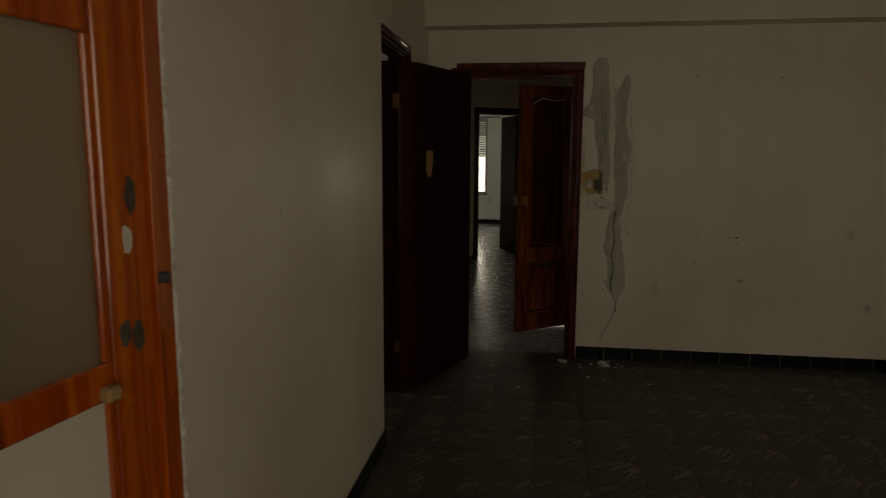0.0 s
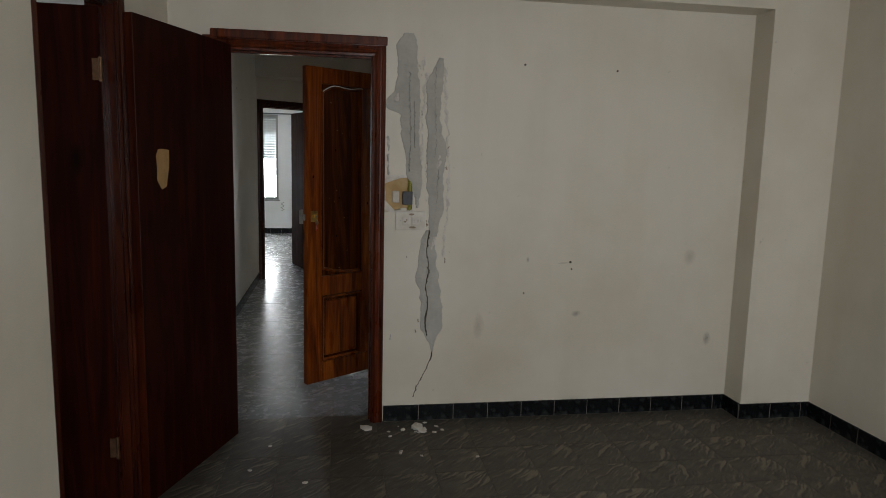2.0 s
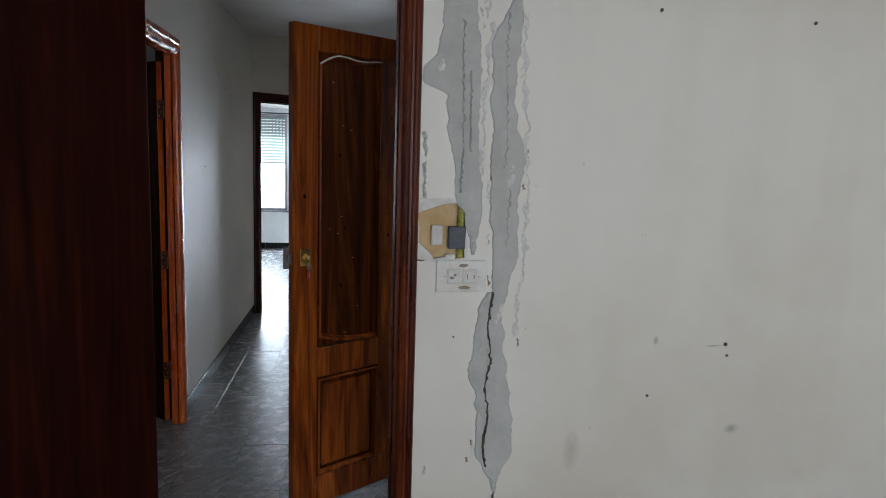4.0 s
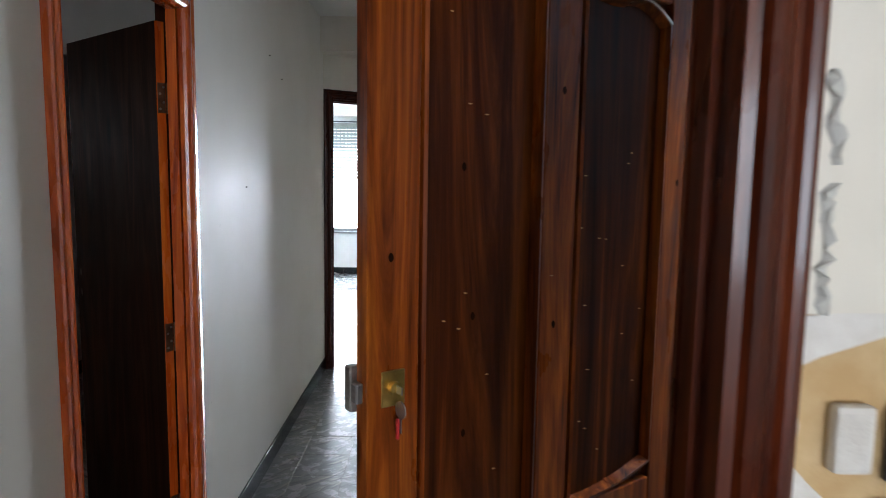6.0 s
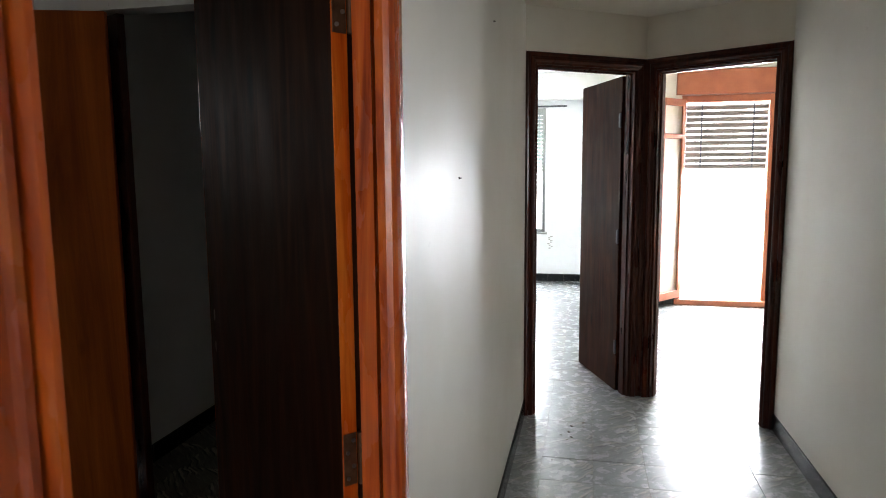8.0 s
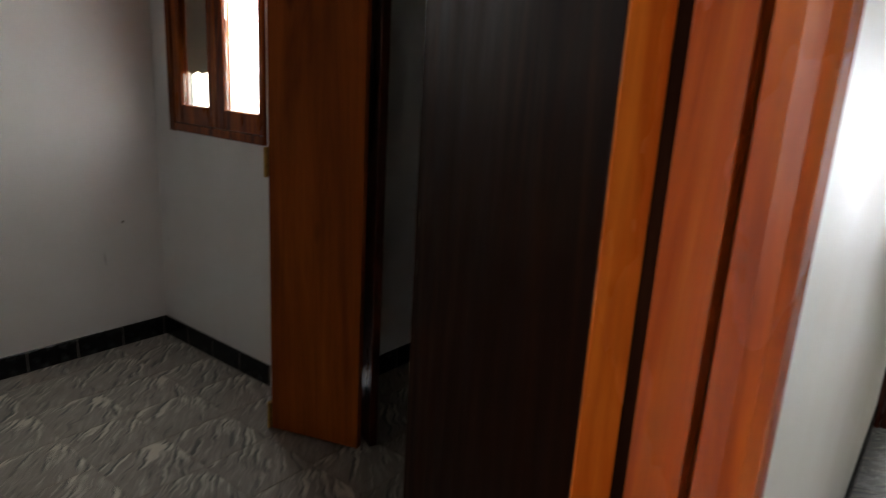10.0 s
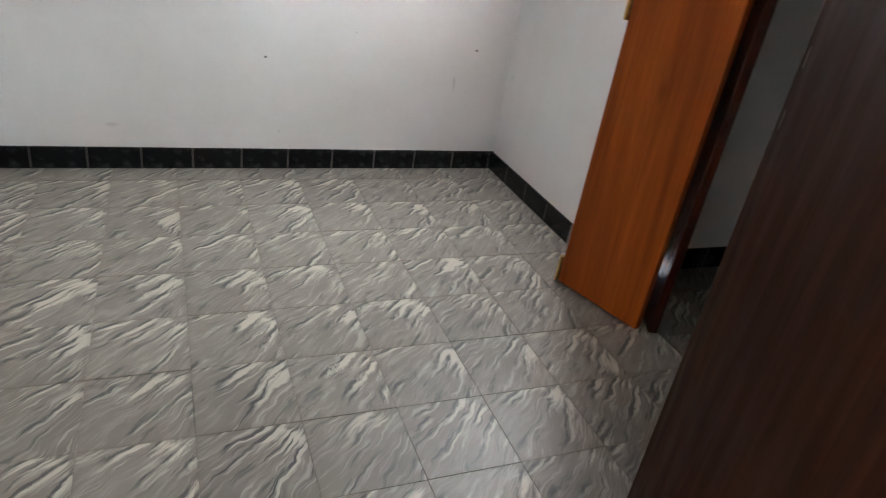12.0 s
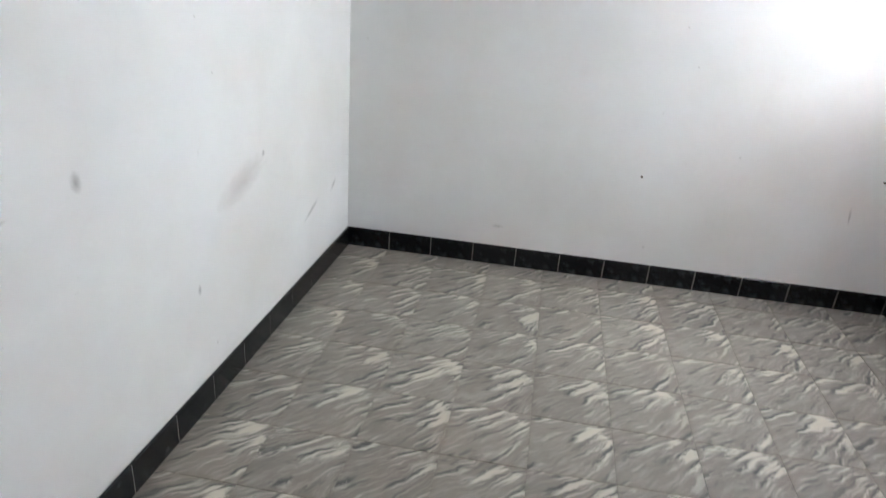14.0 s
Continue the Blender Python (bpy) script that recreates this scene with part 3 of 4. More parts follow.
def scrap(seed, w, h, n=22):
    r = random.Random(seed)
    return [((w / 2) * math.cos(a) * (0.75 + 0.4 * r.random()), (h / 2) * math.sin(a) * (0.75 + 0.4 * r.random())) for a in [2 * math.pi * i / n for i in range(n)]]


def patch(outline, cx, cz, y0, y1):
    return prism([(cx + x, cz + z) for x, z in outline], y0, y1)


part("torn_veneer", patch([(-0.045, 0.075), (0.0, 0.08), (0.03, 0.078), (0.046, 0.05), (0.04, 0.0), (0.042, -0.05), (0.012, -0.09), (-0.022, -0.078), (-0.03, -0.04), (-0.042, 0.0)], 0.585, 1.43, -0.002, 0.0006), BARE, d, "patch of bare pale wood")
part("torn_veneer", patch(scrap(4, 0.035, 0.09), 0.47, 1.86, -0.002, 0.0006), VENEER, d, "dark scar in the veneer")
add_hinges(d, (0.3, 1.05, 1.8), 0.0, -0.036)
d = flush_door("flat red-brown veneered door opened into the side room", pose(0.802, -0.887, 0, 0, 0, 182), 0.70, 2.03, REDVEN, MAHOG)
add_hinges(d, (0.3, 1.8), 0.0, 0.006)
bd = flush_door("dark brown veneered bedroom door standing open with worn keyholes", pose(0.674, 1.690, 0, 0, 0, 140), 0.705, 2.0, VENEER, PINE, 0.032)
for z, hh in ((1.092, 0.03), (1.008, 0.03)):
    part("keyhole", prism([(0.667 + 0.0045 * math.cos(a), z + hh / 2 * math.sin(a)) for a in [2 * math.pi * i / 12 for i in range(12)]], -0.004, 0.0008), SOOT, bd, "dark empty keyhole")
for z in (0.30, 0.93, 1.75):
    pl = part("hinge_plate", box((-0.0022, -0.029, z - 0.05), (-0.0002, -0.002, z + 0.05), 0.0008), HINGE, bd, "worn metal hinge plate on the door's edge")
    part("hinge_barrel", cyl((-0.006, -0.0355, z - 0.05), (-0.006, -0.0355, z + 0.05), 0.006, 12), HINGE, bd, "worn metal hinge barrel")
    for dz, dy in ((-0.036, -0.010), (-0.014, -0.022), (0.014, -0.010), (0.036, -0.022)):
        part("screw", cyl((-0.002, dy, z + dz), (-0.0042, dy, z + dz), 0.004, 10), STEEL, pl)
fd = flush_door("flat dark brown door opened into the far room", pose(1.31, 4.93, 0, 0, 0, 111.4), 0.66, 2.02, VENEER, MAHOG)
add_hinges(fd, (0.3, 1.02, 1.75), 0.0, 0.006, BOXGREY)


def wavy(x0, x1, z0, z1, n=20, mirror=False):
    """A panel outline with a swung top and a swung foot: flat, then sweeping to a rounded outer corner."""
    w, pts = x1 - x0, []
    for i in range(n + 1):
        k = i / n
        s = 1 - k if mirror else k
        pts.append((x0 + w * k, z0 + 0.034 * max(0.0, (0.36 - s) / 0.36) ** 1.3 + 0.006 * math.sin(s * 5.5)))
    for i in range(n + 1):
        k = 1 - i / n
        s = 1 - k if mirror else k
        pts.append((x0 + w * k, z1 - 0.040 * max(0.0, (0.30 - s) / 0.30) ** 1.5 - 0.010 * (1 - math.cos(max(0.0, s - 0.3) * 9.0)) * 0.5))
    return pts


def ring(outline, inner, y0, y1, yin):
    """A moulding that runs round an outline, sloping inwards."""
    cx = sum(p[0] for p in outline) / len(outline)
    cz = sum(p[1] for p in outline) / len(outline)
    bm = bmesh.new()

    def loop(off, y):
        out = []
        for x, z in outline:
            dx, dz = cx - x, cz - z
            out.append(bm.verts.new((x + math.copysign(min(off, abs(dx)), dx), y, z + math.copysign(min(off, abs(dz)), dz))))
        return out

    rows = [loop(0, y0), loop(0, y1), loop(inner * 0.5, y1 + 0.003), loop(inner, yin)]
    for a, b in zip(rows, rows[1:]):
        for i in range(len(a)):
            j = (i + 1) % len(a)
            bm.faces.new((a[i], a[j], b[j], b[i]))
    bmesh.ops.recalc_face_normals(bm, faces=bm.faces)
    return bm


def carved_door(label, at, w, h):
    """The entrance leaf: stiles, rails and four sunk panels; seen face at y=0."""
    d = thing("entrance_door", label, "door", at)
    t = 0.042
    s, mul = 0.115, 0.105
    pw = (w - 2 * s - mul) / 2
    for x in (0, w - s):
        part("stile", box((x, -t, 0.008), (x + s, 0, h), 0.003), BROWN, d)
    part("muntin", box((s + pw, -t, 0.14), (s + pw + mul, 0, h - 0.10), 0.003), BROWN, d)
    for z0, z1 in ((0.008, 0.14), (0.585, 0.715), (h - 0.10, h)):
        part("rail", box((s + 0.0005, -t, z0), (w - s - 0.0005, -0.0008, z1), 0.003), BROWN, d)
    for i in range(2):
        x0 = s + i * (pw + mul)
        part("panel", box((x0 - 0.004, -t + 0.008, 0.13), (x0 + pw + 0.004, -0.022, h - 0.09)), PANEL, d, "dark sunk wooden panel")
        top = wavy(x0 + 0.004, x0 + pw - 0.004, 0.725, h - 0.105, mirror=i == 1)
        part("moulding", ring(top, 0.016, -0.021, 0.003, -0.020), BROWN, d, "swung moulding with chipped pale edge")
        chip = bmesh.new()
        edge = [q for q in top if q[1] > h - 0.2]
        rows = [(chip.verts.new((x, 0.0045, z + 0.0008)), chip.verts.new((x, 0.0045, z - 0.0045 - 0.003 * abs(math.sin(x * 180))))) for x, z in edge]
        for a, b in zip(rows, rows[1:]):
            chip.faces.new((a[0], b[0], b[1], a[1]))
        part("chipped_edge", chip, RAW, d, "chipped pale edge of the moulding")
        low = [(x0 + 0.004, 0.145), (x0 + pw - 0.004, 0.145), (x0 + pw - 0.004, 0.578), (x0 + 0.004, 0.578)]
        part("moulding", ring(low, 0.014, -0.021, 0.003, -0.020), BROWN, d)
        part("raised_field", box((x0 + 0.03, -0.0215, 0.175), (x0 + pw - 0.03, -0.012, 0.548), 0.006), BROWN, d)
    r = random.Random(19)
    for k in range(34):
        x, z = r.uniform(0.14, w - 0.03), r.uniform(0.75, 1.88)
        on_panel = s < x < s + pw or s + pw + mul < x < w - s
        y = -0.0222 if on_panel else -0.0003
        if min(abs(x - q) for q in (s, s + pw, s + pw + mul, w - s)) < 0.03:
            continue
        bm = prism([(x + a, z + b) for a, b in ((-0.006, 0.0), (-0.001, -0.0018), (0.006, 0.0006), (0.001, 0.0016))], y, y + 0.0009)
        part("nick", bm, BARE, d, "small pale nick in the varnish")
    for x, z, y in ((0.06, 1.50, -0.0003), (w - 0.05, 1.36, -0.0003), (s + pw + 0.05, 1.70, -0.0003), (s + pw + 0.06, 1.18, -0.0003), (w - s - 0.12, 1.53, -0.0222), (w - s - 0.15, 1.22, -0.0222), (w - s - 0.13, 0.97, -0.0222)):
        knot = [(x + (0.005 + 0.0008 * math.sin(2 * a + 1)) * math.cos(a), z + 0.009 * math.sin(a)) for a in [2 * math.pi * i / 14 for i in range(14)]]
        part("knot", prism(knot, y, y + 0.0008), VENEER, d, "dark knot in the wood")
    # lock, key, rim case
    lx = w - 0.055
    lock = part("lock_plate", box((lx - 0.026, 0.0003, 1.075), (lx + 0.026, 0.004, 1.145), 0.0015), BRASS, d, "square brass lock plate")
    part("cylinder", cyl((lx, 0.003, 1.112), (lx, 0.016, 1.112), 0.013, 16), BRASS, lock)
    key = part("key", box((lx - 0.0012, 0.015, 1.104), (lx + 0.0012, 0.034, 1.119)), STEEL, d, "steel key in the lock")
    kb = cyl((lx - 0.0015, 0.030, 1.075), (lx + 0.0015, 0.030, 1.075), 0.017, 16)
    add_box(kb, (lx - 0.0013, 0.026, 1.03), (lx + 0.0013, 0.032, 1.062))
    part("spare_key", kb, STEEL, d, "steel key hanging from the lock")
    part("key_tag", box((lx + 0.004, 0.026, 1.02), (lx + 0.009, 0.034, 1.06), 0.001), REDTAG, d, "red plastic key tag")
    part("rim_lock", box((w - 0.02, -t - 0.026, 1.06), (w + 0.012, -t - 0.001, 1.15), 0.003), STEEL, d, "steel rim lock case")
    part("latch", box((w + 0.0003, -t + 0.006, 1.085), (w + 0.016, -0.012, 1.125), 0.003), STEEL, d)
    add_hinges(d, (0.3, 1.05, 1.8), 0.0, -t - 0.004)
    return d


carved_door("orange-brown carved entrance door standing open with keys in it", pose(2.285, 1.195, 0, 0, 0, 215.8), 0.98, 2.04)

# folding door of the store room
fold = thing("folding_door", "orange veneered folding door, half open, with brass hinges", "door", pose(0, 0, 0))


def fold_leaf(a, b, face=ORANGE):
    v = Vector((b[0] - a[0], b[1] - a[1]))
    ob = part("fold_panel", box((0.002, -0.03, 0.01), (v.length - 0.002, 0, 2.05), 0.002), face, fold)
    ob.matrix_local = pose(a[0], a[1], 0, 0, 0, math.degrees(math.atan2(v.y, v.x)))
    return ob


fold_leaf((-0.962, 2.70), (-1.248, 2.915))
p = fold_leaf((-0.974, 2.678), (-0.639, 2.795))
p.matrix_local = pose(-0.974, 2.678, 0, 0, 0, math.degrees(math.atan2(0.117, 0.335))) @ Matrix.Translation((0, 0.03, 0))
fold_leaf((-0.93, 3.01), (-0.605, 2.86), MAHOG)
for z in (0.06, 1.0, 1.9):
    hb = cyl((-0.983, 2.676, z - 0.05), (-0.983, 2.676, z + 0.05), 0.007, 10)
    add_box(hb, (-0.992, 2.676, z - 0.05), (-0.980, 2.705, z + 0.05))
    part("hinge", hb, BRASS, fold, "tarnished brass hinge")

# glazed pine door of the kitchen
kd = thing("glazed_door", "orange pine door ajar with obscured glass panes", "door", pose(0.86, -4.42, 0, 0, 0, 90))
for x in (0.0, 0.80):
    part("frame_post", box((x, -0.028, 0), (x + 0.058, 0.09, 2.1), 0.003), PINE, kd)
part("frame_head", box((0.0585, -0.028, 2.045), (0.7995, 0.09, 2.1), 0.003), PINE, kd)
part("stile", box((0.06, -0.018, 0.01), (0.17, 0.022, 2.04), 0.003), PINE, kd)
st = part("stile", box((0.690, -0.018, 0.01), (0.797, 0.022, 2.04), 0.003), PINE, kd)
for z0, z1 in ((0.01, 0.16), (1.045, 1.115), (1.70, 1.78), (1.96, 2.04)):
    part("rail", box((0.1705, -0.016, z0), (0.6895, 0.020, z1), 0.003), PINE, kd)
for z0, z1 in ((0.1605, 1.0445), (1.1155, 1.6995), (1.7805, 1.9595)):
    if z0 < 1:
        part("infill_board", box((0.1705, -0.006, z0), (0.6895, 0.004, z1)), CREAM, kd, "cream painted lower board")
    else:
        part("pane", box((0.1705, -0.003, z0), (0.6895, 0.003, z1)), FROST, kd, "dusty obscured glass")
    fr = bmesh.new()
    add_box(fr, (0.671, -0.015, z0), (0.6895, -0.004, z1), 0.003)
    add_box(fr, (0.1705, -0.015, z0), (0.188, -0.004, z1), 0.003)
    part("glazing_bead", fr, PINE, kd)
for cx, cz, w, h, m in ((0.755, 1.42, 0.03, 0.075, SOOT), (0.740, 1.335, 0.022, 0.06, RAW), (0.755, 1.145, 0.03, 0.06, SOOT), (0.722, 1.16, 0.03, 0.05, SOOT)):
    part("lock_hole", patch(scrap(int(cx * 1000 + cz * 10), w, h, 14), cx, cz, -0.0205, -0.0175), m, st, "rough hole where a lock was removed")
part("latch_knob", cyl((0.815, -0.028, 1.25), (0.815, -0.042, 1.25), 0.012, 12), BOXGREY, kd, "small dark latch knob")
part("cork", box((0.645, -0.045, 1.05), (0.68, -0.0165, 1.078), 0.006), BARE, kd, "small wooden block on the rail")
ajar = Matrix.Translation((0.797, 0.0, 0.0)) @ Matrix.Rotation(radians(-8), 4, "Z") @ Matrix.Translation((-0.797, 0.0, 0.0))
for ob in kd.children:
    if ob.name.split(".")[0] not in ("frame_post", "frame_head", "latch_knob"):
        ob.matrix_local = ajar

# ---- windows ----


def slat_mesh(w, h, gap, tabs):
    bm = box((0, -0.005, 0), (w, 0.005, h - gap), 0.002)
    if tabs:
        x = 0.0
        while x < w:
            add_box(bm, (x, -0.003, h - gap - 0.001), (x + 0.022, 0.003, h + 0.001))
            x += 0.055
    return bm


win = thing("window_1", "aluminium window with a half lowered grey shutter", "window", pose(-0.75, 9.17, 0), kind="structure")
for lo, hi in (((0, 0.02, 0.63), (0.045, 0.08, 2.2)), ((1.292, 0.02, 0.63), (1.337, 0.08, 2.2)), ((0.0455, 0.02, 0.63), (1.2915, 0.08, 0.675)), ((0.0455, 0.02, 2.15), (1.2915, 0.08, 2.2)), ((0.65, 0.02, 0.6755), (0.69, 0.08, 1.39))):
    part("window_frame", box(lo, hi, 0.003), ALU, win)
part("sill", box((-0.03, -0.03, 0.605), (1.367, 0.12, 0.63), 0.004), ALU, win)
for x0 in (0.0455, 0.6905):
    part("pane", box((x0, 0.047, 0.6755), (x0 + 0.60, 0.051, 2.149)), GLASS, win).visible_shadow = False
me = mesh_from("slat", slat_mesh(1.28, 0.048, 0.010, True), SHUTTER)
for i in range(16):
    part("slat", me, None, win).location = (0.028, 0.095, 1.40 + i * 0.048)
part("curtain_rail", box((-0.1, -0.05, 2.205), (1.6, -0.03, 2.225), 0.003), BOXGREY, win)

win = thing("window_2", "open balcony door with a roller blind half down", "window", pose(2.05, 7.9, 0), kind="structure")
for lo, hi in (((0, 0.03, 0.06), (0.05, 0.10, 2.18)), ((0.85, 0.03, 0.06), (0.90, 0.10, 2.18)), ((0.0505, 0.03, 2.11), (0.8495, 0.10, 2.18))):
    part("window_frame", box(lo, hi, 0.003), TERRA, win)
part("threshold", box((-0.02, -0.03, 0.0), (0.92, 0.12, 0.06), 0.006), TERRA, win)
part("blind_box", box((-0.06, -0.06, 2.185), (0.99, 0.10, 2.43), 0.004), TERRA, win)
me = mesh_from("slat", slat_mesh(0.79, 0.060, 0.016, False), BLIND)
for i in range(11):
    part("slat", me, None, win).location = (0.055, 0.06, 1.435 + i * 0.060)
for x in (0.2, 0.7):
    part("cord", box((x, 0.052, 1.44), (x + 0.012, 0.068, 2.10)), BOXGREY, win)
cas = part("casement", box((0, -0.02, 0.08), (0.055, 0.02, 2.14), 0.003), TERRA, win)
cas.matrix_local = pose(0.03, 0.02, 0, 0, 0, 232)
for lo, hi in (((0.38, -0.02, 0.08), (0.43, 0.02, 2.14)), ((0.0555, -0.02, 0.08), (0.3795, 0.02, 0.16)), ((0.0555, -0.02, 2.07), (0.3795, 0.02, 2.14)), ((0.0555, -0.02, 1.74), (0.3795, 0.02, 1.79))):
    part("casement_rail", box(lo, hi, 0.003), TERRA, cas)
part("casement_pane", box((0.0555, -0.003, 0.161), (0.3795, 0.003, 1.739)), FROST, cas)
part("casement_pane", box((0.0555, -0.003, 1.791), (0.3795, 0.003, 2.069)), FROST, cas)

win = thing("window_3", "small brown wooden window, one pane boarded inside", "window", pose(-1.94, BN, 0), kind="structure")
W3 = 0.665
for lo, hi in (((0, -0.012, 1.008), (0.04, 0.07, 2.02)), ((W3 + 0.0005, -0.012, 1.01), (W3 + 0.008, 0.07, 2.02)), ((0.0405, -0.012, 1.01), (W3, 0.07, 1.045)), ((0.0405, -0.012, 1.985), (W3, 0.07, 2.02))):
    part("window_frame", box(lo, hi, 0.003), BROWN, win)
for x0, g0, g1, x1 in ((0.041, 0.10, 0.30, 0.356), (0.358, 0.412, 0.634, 0.664)):
    sash = part("sash", box((x0, -0.008, 1.046), (g0 - 0.0005, 0.03, 1.983), 0.003), BROWN, win)
    part("sash_rail", box((g1 + 0.0005, -0.008, 1.046), (x1, 0.03, 1.983), 0.003), BROWN, sash)
    part("sash_rail", box((g0, -0.008, 1.046), (g1, 0.03, 1.125), 0.003), BROWN, sash)
    part("sash_rail", box((g0, -0.008, 1.92), (g1, 0.03, 1.983), 0.003), BROWN, sash)
    part("sash_pane", box((g0, 0.010, 1.1255), (g1, 0.014, 1.9195)), GLASS, sash).visible_shadow = False
outl = [(0.095, 1.262), (0.125, 1.252), (0.16, 1.266), (0.20, 1.258), (0.25, 1.268), (0.305, 1.262), (0.305, 1.71), (0.25, 1.70), (0.21, 1.715), (0.17, 1.697), (0.13, 1.71), (0.095, 1.70)]
part("board", prism(outl, 0.032, 0.038), BOARD, win, "brown board behind the pane")

# ---- wall damage by the living room door ----


def ribbon(z0, z1, centre, half, seed, y0=-0.004, y1=0.0005, step=0.008, rag=0.0045):
    """A ragged strip on the wall: centre and half-width as functions of height."""
    r = random.Random(seed)
    bm = bmesh.new()
    n = int((z1 - z0) / step)
    l = rr = 0.0
    prev = None
    for i in range(n + 1):
        s = i / n
        z = z0 + (z1 - z0) * s
        l = 0.8 * l + r.uniform(-rag, rag)
        rr = 0.8 * rr + r.uniform(-rag, rag)
        tip = min(1.0, 9 * s + 0.25, 9 * (1 - s) + 0.35)
        a, b = centre(z) - half(z) * tip + l, centre(z) + half(z) * tip + rr
        m = (a + b) / 2 + r.uniform(-0.008, 0.008)
        cols = [(a, y1), (a + 0.004, y0 + 0.0015), (m, y0 - 0.0015), (b - 0.004, y0 + 0.0015), (b, y1)]
        cur = [bm.verts.new((x, y, z)) for x, y in cols]
        if prev:
            for k in range(4):
                bm.faces.new((prev[k], prev[k + 1], cur[k + 1], cur[k]))
        prev = cur
    bmesh.ops.recalc_face_normals(bm, faces=bm.faces)
    return bm


dam = thing("mortar_patch", "grey mortar strips filling wall chases beside the doorway", "wall patch", pose(0, 0, 0), kind="structure")


def strip(rows, seed, mat=None, y0=-0.004, rag=0.0035, label=""):
    """A ragged strip through a few (height, from, to) stations."""
    def at(z, k):
        for (za, *a), (zb, *b) in zip(rows, rows[1:]):
            if zb <= z <= za:
                f = (z - zb) / (za - zb)
                f = f * f * (3 - 2 * f)
                return a[k] * f + b[k] * (1 - f)
        return rows[0][1 + k] if z > rows[0][0] else rows[-1][1 + k]
    return part("mortar_strip", ribbon(rows[-1][0], rows[0][0], lambda z: (at(z, 0) + at(z, 1)) / 2, lambda z: (at(z, 1) - at(z, 0)) / 2, seed, y0=y0, rag=rag), mat or MORTAR, dam, label)


strip([(2.15, 1.98, 2.125), (2.06, 1.99, 2.10), (1.97, 1.993, 2.107), (1.86, 1.985, 2.117), (1.80, 1.938, 2.12), (1.765, 1.936, 2.122), (1.72, 2.012, 2.124), (1.63, 2.024, 2.12), (1.50, 2.043, 2.13), (1.40, 2.053, 2.135), (1.34, 2.088, 2.137), (1.222, 2.099, 2.131)], 1)
strip([(2.03, 2.19, 2.265), (1.87, 2.155, 2.246), (1.73, 2.156, 2.232), (1.64, 2.163, 2.244), (1.54, 2.159, 2.274), (1.39, 2.162, 2.259), (1.29, 2.169, 2.263), (1.20, 2.177, 2.259), (1.126, 2.176, 2.242), (1.028, 2.170, 2.220), (0.93, 2.172, 2.226), (0.83, 2.165, 2.250), (0.73, 2.150, 2.263), (0.55, 2.142, 2.267), (0.41, 2.189, 2.236)], 2, y0=-0.0055)
strip([(1.10, 2.158, 2.184), (1.03, 2.134, 2.18), (0.93, 2.128, 2.18), (0.872, 2.122, 2.18), (0.858, 2.111, 2.18), (0.73, 2.137, 2.18), (0.66, 2.15, 2.18)], 5, y0=-0.0048)
for x, z0, z1, k in ((2.066, 1.42, 1.95, 21), (2.205, 1.50, 1.98, 22), (2.09, 1.55, 1.80, 23), (2.225, 1.25, 1.45, 24)):
    part("trowel_ridge", ribbon(z0, z1, lambda z, x=x: x + 0.004 * math.sin(z * 9), lambda z: 0.0028, k, rag=0.0010, y0=-0.0066, y1=-0.0045), TROWEL, dam, "dark trowel line in the mortar")
for x, z, k in ((1.99, 1.79, 25), (2.222, 1.47, 26), (2.222, 1.44, 27), (2.20, 0.99, 28), (2.205, 1.02, 29)):
    part("filler_smear", ribbon(z, z + 0.045, lambda q, x=x, z=z: x + 0.25 * (q - z), lambda q: 0.009, k, rag=0.003, step=0.004, y0=-0.0085, y1=-0.004), RAW, dam, "smear of white filler")
for i, (x, z0, z1) in enumerate(((1.951, 1.53, 1.61), (1.955, 1.40, 1.515), (1.975, 0.48, 0.51))):
    part("mortar_strip", ribbon(z0, z1, lambda z, x=x: x, lambda z: 0.008, 20 + i, rag=0.004), MORTAR, dam)
part("raw_plaster", ribbon(1.47, 1.95, lambda z: 2.141 + 0.006 * math.sin(z * 11), lambda z: 0.010, 8, rag=0.007, y0=-0.002), RAW, dam, "chipped white plaster edge")
part("raw_plaster", ribbon(0.95, 1.98, lambda z: 2.268 + 0.018 * math.sin(z * 4.2 + 2.2), lambda z: 0.009, 9, rag=0.007, y0=-0.002), RAW, dam, "chipped white plaster edge")
part("crack", ribbon(0.50, 1.10, lambda z: 2.178 + 0.006 * math.sin(z * 30), lambda z: 0.0026, 10, rag=0.0022, y0=-0.0068, y1=-0.0052), SOOT, dam, "dark open crack in the mortar")
part("crack", ribbon(0.14, 0.42, lambda z: 2.13 + 0.26 * (z - 0.14) - 0.02 * math.sin(z * 12), lambda z: 0.0015, 11, rag=0.0015, y0=-0.001), SOOT, dam, "thin dark crack")
rim = bmesh.new()
hole = [(1.933, 1.351), (1.955, 1.362), (1.985, 1.372), (2.02, 1.384), (2.056, 1.386), (2.072, 1.392), (2.088, 1.388), (2.086, 1.34), (2.090, 1.29), (2.085, 1.25), (2.088, 1.212), (2.05, 1.206), (2.02, 1.213), (1.99, 1.206), (1.978, 1.222), (1.955, 1.243), (1.938, 1.262), (1.941, 1.30)]
hx, hz = 2.01, 1.30
ins = [(rim.verts.new((x, -0.0012, z)), rim.verts.new((x, 0.021, z + 0.002))) for x, z in hole]
outs = []
